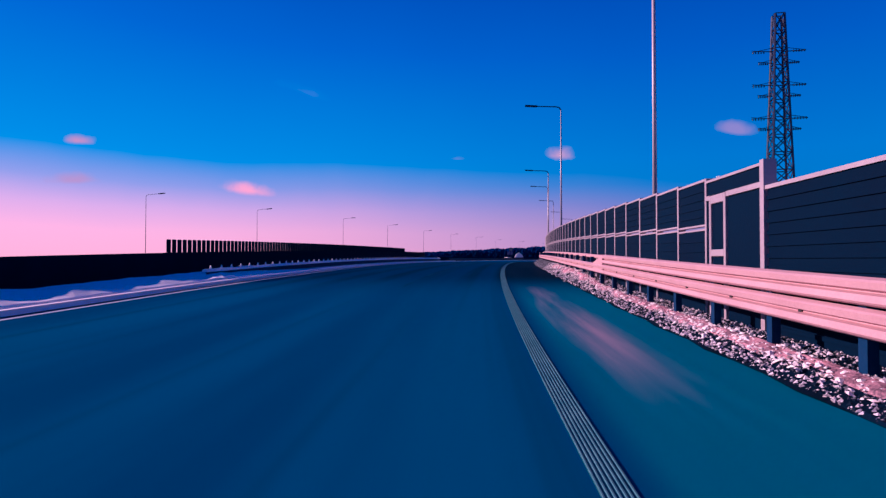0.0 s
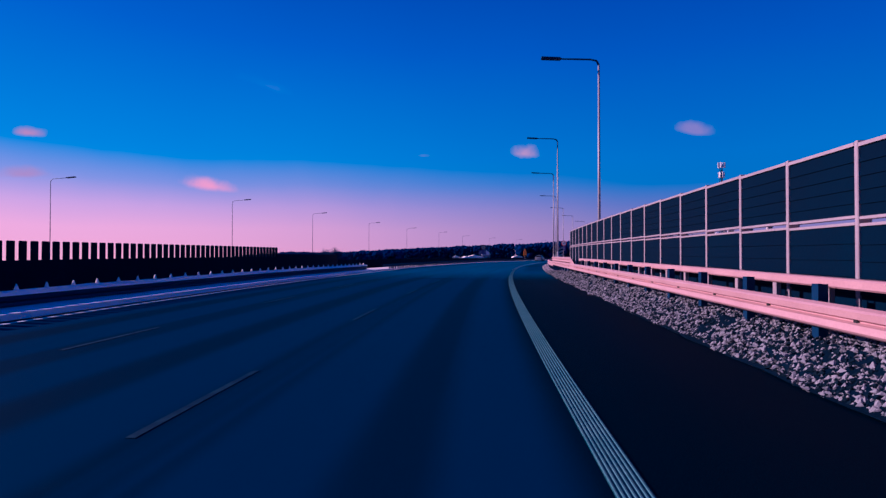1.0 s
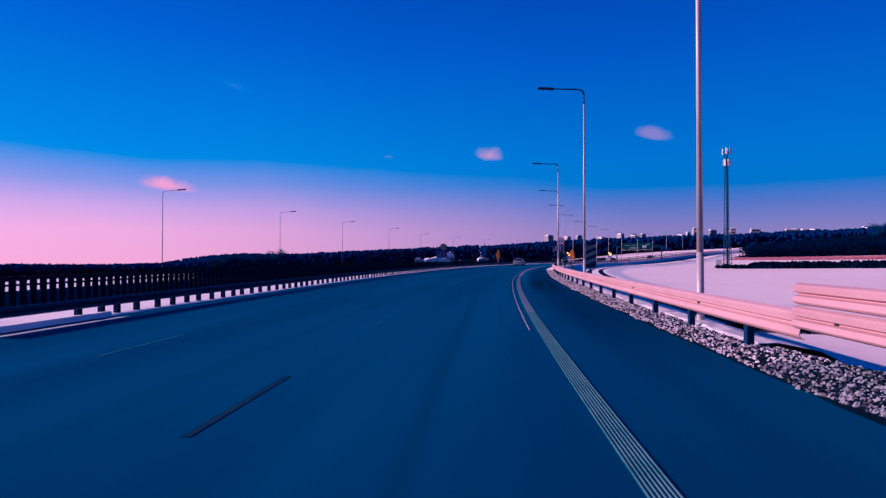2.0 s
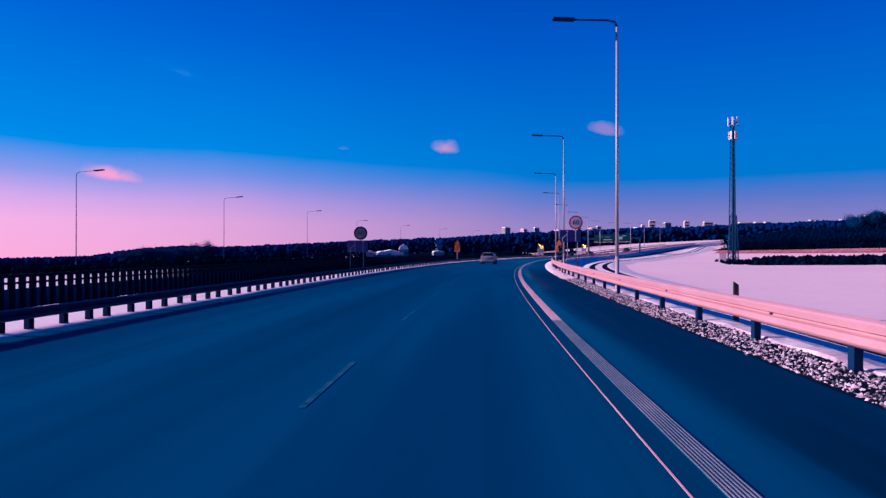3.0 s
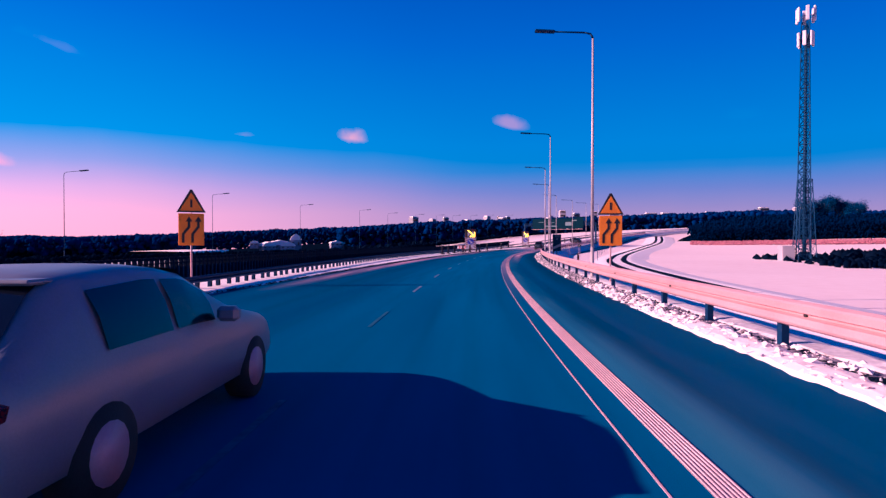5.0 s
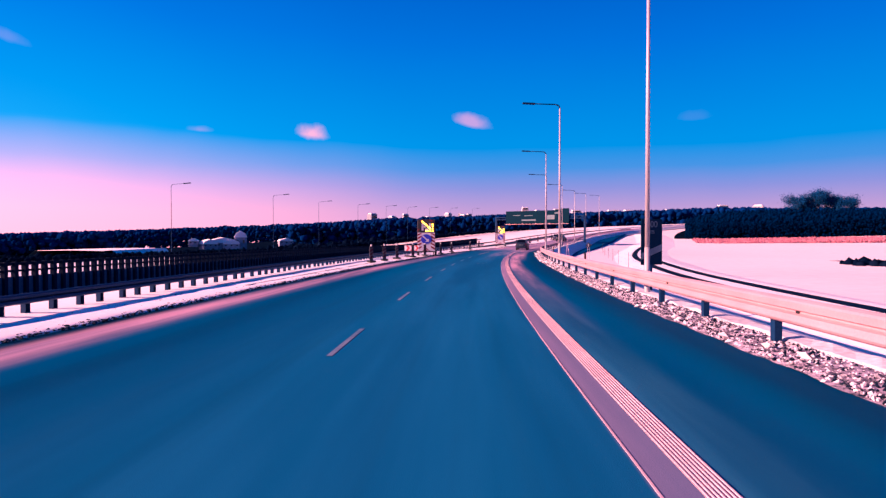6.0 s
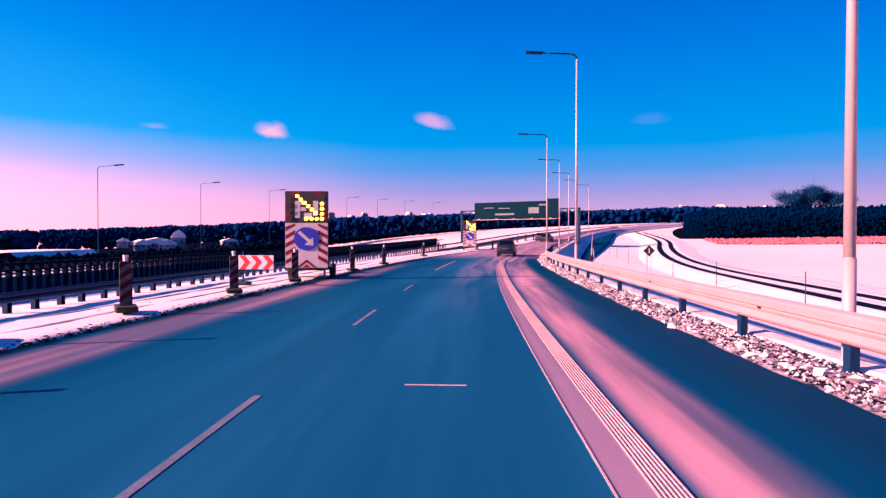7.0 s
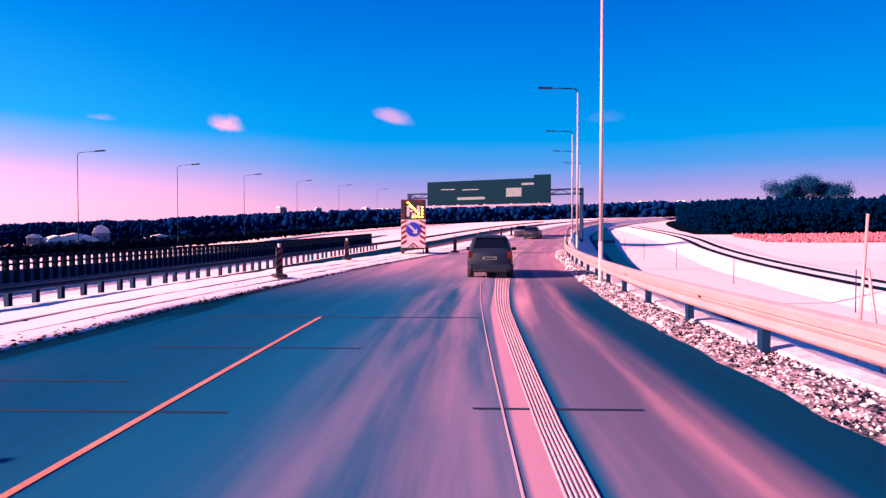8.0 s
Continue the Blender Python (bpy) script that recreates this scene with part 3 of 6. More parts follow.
def add_box(bm, lo, hi, bevel=0.0, mat_index=0, m=None):
    x0, y0, z0 = lo
    x1, y1, z1 = hi
    vs = [bm.verts.new(c) for c in ((x0, y0, z0), (x1, y0, z0), (x1, y1, z0), (x0, y1, z0), (x0, y0, z1), (x1, y0, z1), (x1, y1, z1), (x0, y1, z1))]
    fs = [bm.faces.new([vs[i] for i in f]) for f in ((3, 2, 1, 0), (4, 5, 6, 7), (0, 1, 5, 4), (1, 2, 6, 5), (2, 3, 7, 6), (3, 0, 4, 7))]
    for f in fs:
        f.material_index = mat_index
    if bevel:
        es = list({e for f in fs for e in f.edges})
        r = bmesh.ops.bevel(bm, geom=es, offset=bevel, segments=1, affect="EDGES")
        vs = list({v for f in r["faces"] for v in f.verts} | {v for v in vs if v.is_valid})
    if m is not None:
        bmesh.ops.transform(bm, matrix=m, verts=vs)


def box_mesh(name, lo, hi, material, bevel=0.0):
    bm = bmesh.new()
    add_box(bm, lo, hi, bevel)
    return from_bm(name, bm, material)


def add_tube(bm, a, b, r0, r1=None, sides=8, cap=True):
    a, b = Vector(a), Vector(b)
    r1 = r0 if r1 is None else r1
    q = (b - a).to_track_quat("Z", "Y")
    rings = []
    for c, r in ((a, r0), (b, r1)):
        rings.append([bm.verts.new(c + q @ Vector((r * math.cos(2 * math.pi * i / sides), r * math.sin(2 * math.pi * i / sides), 0))) for i in range(sides)])
    for i in range(sides):
        j = (i + 1) % sides
        bm.faces.new((rings[0][i], rings[0][j], rings[1][j], rings[1][i]))
    if cap:
        bm.faces.new(rings[0][::-1])
        bm.faces.new(rings[1])


def tube_mesh(name, pts, radii, material, sides=8):
    bm = bmesh.new()
    for (a, b), (r0, r1) in zip(zip(pts, pts[1:]), zip(radii, radii[1:])):
        add_tube(bm, a, b, r0, r1, sides)
    return from_bm(name, bm, material, True)


def prism_mesh(name, outline, y0, y1, material, bevel=0.0):
    """A flat outline in x, z pulled from y0 to y1."""
    bm = bmesh.new()
    a = [bm.verts.new((x, y0, z)) for x, z in outline]
    b = [bm.verts.new((x, y1, z)) for x, z in outline]
    f0, f1 = bm.faces.new(a), bm.faces.new(b[::-1])
    n = len(outline)
    for i in range(n):
        bm.faces.new((a[(i + 1) % n], a[i], b[i], b[(i + 1) % n]))
    bmesh.ops.recalc_face_normals(bm, faces=bm.faces)
    if bevel:
        bmesh.ops.bevel(bm, geom=list(f0.edges) + list(f1.edges), offset=bevel, segments=1, affect="EDGES")
    return from_bm(name, bm, material)


def ribbon(name, profile, s0, s1, ds, material, closed=False, uv=False, wave=None, where=at):
    """A profile of (n, z) carried along the road from s0 to s1."""
    s = np.linspace(s0, s1, max(2, int(round((s1 - s0) / ds)) + 1))
    cols = []
    for i, (n, z) in enumerate(profile):
        nn, zz = (n, z) if wave is None else wave(i, s, n, z)
        cols.append(where(s, nn, zz))
    k, c = len(s), len(profile)
    verts = np.stack(cols, 1).reshape(-1, 3)
    faces = []
    for i in range(k - 1):
        for j in range(c if closed else c - 1):
            j2 = (j + 1) % c
            faces.append((i * c + j, i * c + j2, (i + 1) * c + j2, (i + 1) * c + j))
    if closed:
        faces += [tuple(range(c))[::-1], tuple((k - 1) * c + i for i in range(c))]
    me = raw_mesh(name, verts, faces, material)
    if uv:
        lay = me.uv_layers.new(name="road")
        uvv = np.array([(s[i], profile[j][0]) for i in range(k) for j in range(c)])
        idx = np.empty(len(me.loops), dtype=np.int32)
        me.loops.foreach_get("vertex_index", idx)
        lay.data.foreach_set("uv", uvv[idx].astype(np.float32).ravel())
    return me


# ---- ground, roads and verges ----
def ground_height(s, n):
    ns = [-270, -120, -60, -44, -37, -20, -16, -12.5, -10.9, 2.5, 3.9, 5.0, 7.0, 14, 40, 80, 140, 270]
    zs = [-11.0, -5.5, -2.0, -1.0, -0.75, -0.75, -0.5, -0.25, -0.14, -0.14, -0.12, -0.45, -0.95, -1.1, -1.15, -0.6, 0.6, 3.0]
    return np.interp(n, ns, zs) - rise(s) * np.clip((-np.asarray(n, float) - 45) / 60, 0, 1)


def skyline(az):
    """Elevation of the far tree line, in degrees, over the azimuth."""
    return np.interp(az, [-60, -39, -29, -22, -18, -14.5, -11, -7, -1, 4, 9.5, 15, 21, 33, 44, 52, 61, 80], [-0.5, -0.4, -0.55, -0.4, 0.3, 0.6, 0.5, 0.65, 0.9, 1.15, 1.4, 1.7, 2.1, 2.5, 2.7, 2.9, 2.6, 2.3])


def hill(x, y):
    """Height of the wooded ridge at a far place."""
    d = np.hypot(np.asarray(x) - 60, np.asarray(y) - 200)
    az = np.degrees(np.arctan2(np.asarray(x) - 60, np.asarray(y) - 200))
    return 1.6 + np.minimum(d, 900) * np.tan(np.radians(skyline(az)))


def build_ground():
    s = np.concatenate([np.arange(-78, 420, 6.0), np.arange(420, 900, 20.0)])
    n = np.array([-270, -220, -170, -130, -100, -80, -60, -50, -42, -38, -34, -28, -22, -19, -16, -14, -12.5, -11.6, -10.9, -6, -2, 2.5, 3.2, 3.9, 4.4, 5, 6, 7, 9,
                  11, 14, 18, 24, 30, 40, 55, 70, 90, 110, 140, 170, 200, 230, 270], float)
    rough = np.array([[noise.noise((a * 0.05, b * 0.07, 3)) for b in n] for a in s])
    amp = np.interp(abs(n + 4), [0, 9, 20, 60, 250], [0, 0, 0.12, 0.4, 2.0])
    grid = np.stack([land(s, b, ground_height(s, b)) for b in n], 1)
    grid[:, :, 2] += rough * amp
    k, c = grid.shape[:2]
    verts = [tuple(v) for v in grid.reshape(-1, 3)]
    faces = [(i * c + j, i * c + j + 1, (i + 1) * c + j + 1, (i + 1) * c + j) for i in range(k - 1) for j in range(c - 1)]
    loop = [j for j in range(c)] + [i * c + c - 1 for i in range(1, k)] + [(k - 1) * c + j for j in range(c - 2, -1, -1)] + [i * c for i in range(k - 2, 0, -1)]
    mid = land(330.0, -20.0)
    prev = loop
    for f in (1.35, 2.0, 4.0, 9.0):
        ring = []
        for v in loop:
            p = np.array(verts[v])
            q = mid + (p - mid) * f
            q[2] = hill(q[0], q[1]) - 20 - (f - 1.35) * 5
            ring.append(len(verts))
            verts.append(tuple(q))
        m = len(loop)
        faces += [(prev[(i + 1) % m], prev[i], ring[i], ring[(i + 1) % m]) for i in range(m)]
        prev = ring
    me = raw_mesh("ground", verts, faces, M["field"], True)
    me.materials.append(M["heath"])
    inner = (k - 1) * (c - 1)
    dark = []
    for i in range(k - 1):
        for j in range(c - 1):
            nm = (n[j] + n[j + 1]) / 2
            dark.append(1 if nm < -44 or (nm > 46 and 238 < s[i] < 300) or s[i] > 640 or (nm > 34 and s[i] > 388) else 0)
    dark += [1] * (len(faces) - inner)
    me.polygons.foreach_set("material_index", dark)
    tagged(new("ground", me), "snow-covered open ground beside the road", "ground", kind="structure")


build_ground()

road = new("road", ribbon("road", [(-12.6, -1.3), (-10.9, -0.3), (-10.75, 0.0), (-7.0, 0.0), (-3.5, 0.0), (0.0, 0.0), (2.55, 0.0), (2.62, -0.05), (2.75, -0.3), (4.6, -1.3)], -78, 700, 2.0, M["asphalt"], uv=True))
tagged(road, "blue-grey asphalt carriageway with salt stains", "road", kind="structure")
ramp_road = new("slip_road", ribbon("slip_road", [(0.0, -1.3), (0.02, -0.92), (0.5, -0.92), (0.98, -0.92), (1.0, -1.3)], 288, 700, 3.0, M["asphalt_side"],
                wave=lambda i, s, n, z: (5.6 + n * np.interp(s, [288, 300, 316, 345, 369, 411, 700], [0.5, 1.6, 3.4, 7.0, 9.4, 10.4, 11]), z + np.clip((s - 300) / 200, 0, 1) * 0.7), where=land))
tagged(ramp_road, "asphalt slip road with the embankment's shade in its colour", "road", kind="structure")
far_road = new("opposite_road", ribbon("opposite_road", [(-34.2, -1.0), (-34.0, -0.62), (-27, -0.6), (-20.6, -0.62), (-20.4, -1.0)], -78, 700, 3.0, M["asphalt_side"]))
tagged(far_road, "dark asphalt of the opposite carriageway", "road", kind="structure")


# edge line, ribbed, and its lane-side line
RIB_LEFT = ([-60, 92, 122, 134, 150, 205, 236, 288, 330], [-0.03, -0.04, -0.03, 0.0, -0.03, -0.06, -0.10, -0.165, -0.18])


def rib_line():
    """A broad band with seven rounded ribs, whose far stretch is caked with salt, and a thin line beside it."""
    holder = tagged(thing("edge_line", pose(0, 0, 0), "thick ribbed white edge line on asphalt", "road marking", kind="structure"))
    left = lambda i, s, n, z: (n + np.interp(s, *RIB_LEFT), z)
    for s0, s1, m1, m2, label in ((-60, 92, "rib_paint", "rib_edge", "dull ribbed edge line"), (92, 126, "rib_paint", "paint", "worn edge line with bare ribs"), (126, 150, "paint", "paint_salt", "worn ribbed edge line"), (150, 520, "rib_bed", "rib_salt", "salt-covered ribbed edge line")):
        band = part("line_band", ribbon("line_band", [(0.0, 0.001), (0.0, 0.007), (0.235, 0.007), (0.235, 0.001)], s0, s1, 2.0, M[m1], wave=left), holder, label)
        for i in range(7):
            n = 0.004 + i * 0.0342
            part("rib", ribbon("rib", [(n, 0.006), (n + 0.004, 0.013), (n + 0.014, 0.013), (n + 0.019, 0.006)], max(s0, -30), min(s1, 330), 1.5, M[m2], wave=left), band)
    part("thin_line", ribbon("thin_line", [(-0.009, 0.001), (-0.009, 0.006), (0.009, 0.006), (0.009, 0.001)], 88, 520, 2.0, M["paint_salt"],
         wave=lambda i, s, n, z: (n - np.interp(s, [88, 116, 134, 170, 222, 254, 287, 330], [0.20, 0.27, 0.26, 0.325, 0.36, 0.385, 0.42, 0.43]), z)), holder, "thin white line beside the ribs")


rib_line()


def dash_line():
    label = "worn white lane dash on asphalt"
    for n, s0, s1 in ((-3.55, 20.6, 275), (-6.95, 24.3, 86)):
        s = s0
        while s < s1:
            b = s + float(np.interp(s, [190, 215, 240, 253], [0, 1.2, 1.2, 0.2]))
            me = ribbon("lane_dash", [(n - 0.042, 0.001), (n - 0.042, 0.006), (n + 0.042, 0.006), (n + 0.042, 0.001)], b, b + 2.5, 0.6, M["worn_paint" if 18 < s < 82 else "faded_paint" if s < 200 else "paint"])
            tagged(new("lane_dash", me), label, "road marking", "lane dashes", "structure")
            s += 7.5
    me = ribbon("orange_line", [(-3.735, 0.001), (-3.735, 0.007), (-3.665, 0.007), (-3.665, 0.001)], 281, 294.6, 1.5, M["orange_paint"])
    tagged(new("orange_line", me), "solid orange temporary lane line on asphalt", "road marking", kind="structure")
    me = ribbon("left_edge_line", [(-10.35, 0.001), (-10.35, 0.007), (-10.2, 0.007), (-10.2, 0.001)], -60, 90, 2.0, M["white"])
    tagged(new("left_edge_line", me), "white line along the far edge of the road", "road marking", kind="structure")
    me = ribbon("kerb", [(-10.95, -0.1), (-10.95, 0.12), (-10.72, 0.13), (-10.68, 0.0)], -60, 90, 2.0, M["snow"])
    tagged(new("kerb", me), "snow-topped concrete kerb along the bridge", "kerb", kind="structure")


dash_line()


# bridge joints and repair seams across the road
def seam(s, n0, n1, w, material, label, skew=0.0):
    k = max(2, int((n1 - n0) / 0.8))
    ns = np.linspace(n0, n1, k)
    a = at(s + skew * (ns - n0), ns, 0.004)
    b = at(s + w + skew * (ns - n0), ns, 0.004)
    verts = np.concatenate([a, b])
    me = raw_mesh("road_seam", verts, [(i, i + 1, k + i + 1, k + i) for i in range(k - 1)], material)
    tagged(new("road_seam", me), label, "road seam", "road seams", "structure")


for s in (70.4,):
    for i in range(44):
        n = -5.2 + i * 0.14
        p = at(s - 0.02 * i, n, 0.004)
        ob = new("joint_stud", box_mesh("joint_stud", (-0.035, -0.05, -0.002), (0.035, 0.05, 0.012), M["worn_paint"]))
        ob.matrix_world = stand(s - 0.02 * i, n, 0.002)
        tagged(ob, "pale stud of the bridge joint", "road stud", "bridge joint studs", "structure")
for s, n0, n1, w in ((270.4, -7.0, 2.3, 0.06), (282.3, -7.0, -0.2, 0.07), (288.3, -6.0, -3.0, 0.06), (288.5, -0.7, 0.9, 0.06), (289.4, -6.2, -4.6, 0.06), (291.4, -5.4, -2.3, 0.07), (294.6, -6.0, -0.4, 0.09)):
    seam(s, n0, n1, w, M["black"], "dark tar-filled seam across the asphalt")


# a brief reflection on the road, laid down as a pale strip
seam(256.3, -2.05, -1.35, 0.05, M["paint_salt"], "short pale streak painted for a reflection on the asphalt")


# verges
def verge_edge(s):
    return np.interp(s, [86, 110, 190, 205, 225, 260, 296, 309, 320, 335, 350, 400, 640], [-10.7, -10.7, -10.5, -9.6, -9.0, -8.2, -7.3, -6.3, -5.0, -2.9, -2.4, -2.8, -3.0])


def left_verge():
    s = np.arange(84, 640, 0.8)
    off = np.array([noise.noise((a * 0.35, 0, 9)) * 0.16 + noise.noise((a * 1.7, 4, 9)) * 0.07 for a in s])
    edge = verge_edge(s) + off
    cols = [at(s, edge, 0.0), at(s, edge - 0.05, 0.03 + 0 * s)]
    for f, z in ((0.35, 0.045), (0.9, 0.05), (1.6, 0.045), (2.4, 0.05), (3.6, 0.02), (5.5, -0.15), (7.5, -0.45)):
        nz = np.array([noise.noise((a * 0.6, f * 3, 2)) * 0.03 + noise.noise((a * 2.1, f * 7, 5)) * 0.02 for a in s])
        cols.append(at(s, np.minimum(edge - f, edge - f), z + nz))
    k, c = len(s), len(cols)
    verts = np.stack(cols, 1).reshape(-1, 3)
    faces = [(i * c + j + 1, i * c + j, (i + 1) * c + j, (i + 1) * c + j + 1) for i in range(k - 1) for j in range(c - 1)]
    tagged(new("verge", raw_mesh("verge", verts, faces, M["snow"], True)), "trampled snow verge along the road", "verge", kind="structure")


left_verge()
for a in (0.9, 1.9):
    me = ribbon("rut", [(-0.05, 0.0), (-0.04, 0.062), (0.04, 0.062), (0.05, 0.0)], 236, 345, 0.8, M["rut"],
                wave=lambda i, s, n, z, a=a: (verge_edge(s) - a + n * (1 + 0.6 * np.sin(s * 0.7 + a)) + 0.15 * np.sin(s * 0.11 + a), z + np.array([noise.noise((b * 0.6, a, 3)) * 0.012 for b in s])))
    tagged(new("rut", me), "narrow slushy wheel rut in the snow verge", "wheel track", "verge ruts", "structure")
me = ribbon("bank", [(-10.9, 0.0), (-11.6, 0.02), (-12.6, 0.05), (-13.6, 0.05), (-16.8, -0.4)], -78, 88, 1.0, M["heath"],
            wave=lambda i, s, n, z: (n, z + np.array([noise.noise((a * 0.5, i * 5, 1)) * 0.03 for a in s])))
tagged(new("bank", me), "dark bare strip beyond the bridge kerb", "verge", kind="structure")
def bed_height(s, n):
    """The gravel is banked up under the rail along the noise wall, and lies flat further on."""
    high = np.interp(n, [2.45, 2.62, 2.85, 3.1, 3.5, 4.2], [0.0, 0.06, 0.22, 0.40, 0.44, 0.44])
    flat = np.interp(n, [2.45, 2.62, 2.9, 3.25, 3.7, 4.6, 5.3], [0.0, 0.03, 0.05, 0.05, 0.02, -0.2, -0.6])
    k = np.maximum(np.clip((np.asarray(s, float) - 70) / 16, 0, 1), np.clip((24 - np.asarray(s, float)) / 8, 0, 0.7))
    return high * (1 - k) + flat * k


for s0, s1, bed, label in ((-78, 190.0, "gravel", "dark gravel strip under the guard rail"), (189.2, 520, "snowy_gravel", "snowy gravel strip under the guard rail")):
    me = ribbon("gravel_bed", [(2.50, 0.0), (2.62, 0.0), (2.75, 0.0), (2.9, 0.0), (3.1, 0.0), (3.4, 0.0), (3.7, 0.0), (4.2, 0.0), (5.3, 0.0)], s0, s1, 0.8, M[bed],
                wave=lambda i, s, n, z: (n + np.array([noise.noise((a * 0.9, i * 3, 6)) * 0.09 for a in s]), bed_height(s, n) + np.array([noise.noise((a * 1.3, i * 5, 1)) * 0.03 for a in s])))
    tagged(new("gravel_bed", me), label, "verge", kind="structure")


def scatter(name, count, spans, n_of, radii, flat, material, label, seed, z=0.045):
    """Loose lumps strewn along the road edge, as one mesh."""
    iv = np.array([(1, 0, 0), (0, 1, 0), (-1, 0, 0), (0, -1, 0), (0, 0, 1), (0, 0, -1)], float)
    jf = np.array([(0, 1, 4), (1, 2, 4), (2, 3, 4), (3, 0, 4), (1, 0, 5), (2, 1, 5), (3, 2, 5), (0, 3, 5)])
    nr = np.random.RandomState(seed)
    pick = nr.choice(len(spans), count, p=[w for _, _, w in spans])
    lo, hi = np.array([a for a, _, _ in spans])[pick], np.array([b for _, b, _ in spans])[pick]
    s = lo + (hi - lo) * nr.uniform(0, 1, count)
    n = n_of(nr, s)
    r = nr.choice(radii, count) * nr.uniform(0.75, 1.3, count)
    zz = bed_height(s, n) + (z - 0.045)
    a = nr.uniform(0, 6.283, count)
    v = iv[None] * (r[:, None, None] * nr.uniform(0.65, 1.5, (count, len(iv), 1))) * (1, 1, flat)
    v[:, :, 2] += v[:, :, 0] * nr.uniform(-0.5, 0.5, (count, 1)) + v[:, :, 1] * nr.uniform(-0.5, 0.5, (count, 1))
    v = np.stack([v[:, :, 0] * np.cos(a)[:, None] - v[:, :, 1] * np.sin(a)[:, None], v[:, :, 0] * np.sin(a)[:, None] + v[:, :, 1] * np.cos(a)[:, None], v[:, :, 2]], 2) + at(s, n, zz)[:, None, :]
    f = (jf[None] + (np.arange(count) * len(iv))[:, None, None]).reshape(-1, 3)
    me = raw_mesh(name, v.reshape(-1, 3), f, material)
    tagged(new(name, me), label, name, kind="stuff")


def gravel_n(nr, s):
    ragged = np.array([noise.noise((a * 0.9, 2, 6)) * 0.10 for a in s])
    return 2.56 + ragged + 1.35 * nr.uniform(0, 1, len(s)) ** 1.25


scatter("gravel", 110000, [(-3, 38, 0.19), (84, 152, 0.30), (152, 200, 0.05), (196, 330, 0.46)], gravel_n, (0.012, 0.017, 0.022, 0.031), 0.8, M["stone"], "loose frosted gravel along the road edge", 3)
scatter("gravel", 38000, [(38, 84, 1.0)], gravel_n, (0.014, 0.019, 0.026, 0.036), 0.8, M["grey_stone"], "grey gravel banked under the guard rail", 13)
me = ribbon("soil_ridge", [(2.86, -0.03), (2.92, 0.022), (3.0, 0.03), (3.1, 0.03), (3.18, 0.022), (3.24, -0.03)], -20, 36.5, 0.3, M["soil"],
            wave=lambda i, s, n, z: (n + np.array([noise.noise((a * 0.8, i // 3 * 4, 11)) * 0.13 for a in s]), bed_height(s, n) + z - 0.1 * np.clip((s - 33) / 3, 0, 1) + np.array([noise.noise((a * 1.9, i * 3, 4)) * 0.035 for a in s])))
tagged(new("soil_ridge", me), "frosted bare soil banked up under the guard rail", "soil", kind="structure")
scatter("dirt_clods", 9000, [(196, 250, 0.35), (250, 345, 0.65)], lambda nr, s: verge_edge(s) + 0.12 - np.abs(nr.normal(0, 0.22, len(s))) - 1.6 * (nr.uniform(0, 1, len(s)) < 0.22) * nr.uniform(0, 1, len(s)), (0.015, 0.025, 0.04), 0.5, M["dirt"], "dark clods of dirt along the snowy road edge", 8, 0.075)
scatter("snow_clods", 2400, [(146, 204, 0.86), (204, 330, 0.14)], lambda nr, s: 2.46 + np.abs(nr.normal(0, 0.38, len(s))), (0.025, 0.04, 0.06, 0.08), 0.5, M["snow"], "clods of crusted snow along the road edge", 4, 0.08)
scatter("snow_patches", 1500, [(0, 12, 0.45), (12, 36, 0.55)], lambda nr, s: 2.95 + nr.normal(0, 0.14, len(s)), (0.02, 0.03, 0.04), 0.45, M["snow"], "patches of crusted snow on the gravel", 6, 0.075)
me = ribbon("snow_crust", [(2.42, 0.004), (2.47, 0.05), (2.62, 0.085), (2.85, 0.09), (3.05, 0.06), (3.2, 0.0)], 148, 203, 0.25, M["snow"],
            wave=lambda i, s, n, z: (n + np.array([noise.noise((a * 0.8, 1, 4)) * 0.07 + noise.noise((a * 2.6, i * 3, 4)) * 0.05 for a in s]), z + np.array([noise.noise((a * 2.2, i * 5, 7)) * 0.04 for a in s]) - 0.12 * np.clip(1 - (s - 148) / 10, 0, 1) - 0.12 * np.clip(1 - (203 - s) / 10, 0, 1)))
tagged(new("snow_crust", me), "crusted snow along the edge of the asphalt", "snow", kind="structure")
me = ribbon("snow_strip", [(3.42, 0.02), (3.5, 0.075), (3.8, 0.09), (4.4, -0.05), (5.4, -0.5), (6.6, -0.9)], 86, 520, 0.5, M["packed"],
            wave=lambda i, s, n, z: (n + np.array([noise.noise((a * 0.7, i * 3, 4)) * 0.14 for a in s]), z + np.array([noise.noise((a * 1.1, i * 5, 7)) * 0.045 + noise.noise((a * 3.1, i * 9, 2)) * 0.03 for a in s])))
tagged(new("snow_strip", me), "snow lying behind the guard rail posts", "snow", kind="structure")


for s0, s1, z0 in ((184, 214, -0.05),):
    me = ribbon("bank", [(-37.2, -1.2), (-37.9, z0 - 0.35), (-39.0, z0), (-41.0, z0 + 0.05), (-44.0, -1.2)], s0, s1, 1.5, M["snow"],
                wave=lambda i, s, n, z: (n, z + np.array([noise.noise((a * 0.12, i, 1)) * 0.14 for a in s]) - 0.9 * np.clip(1 - (s - s[0]) / 14, 0, 1) - 0.9 * np.clip(1 - (s[-1] - s) / 14, 0, 1)), where=land)
    tagged(new("bank", me), "low snow bank beyond the opposite carriageway", "verge", kind="structure")


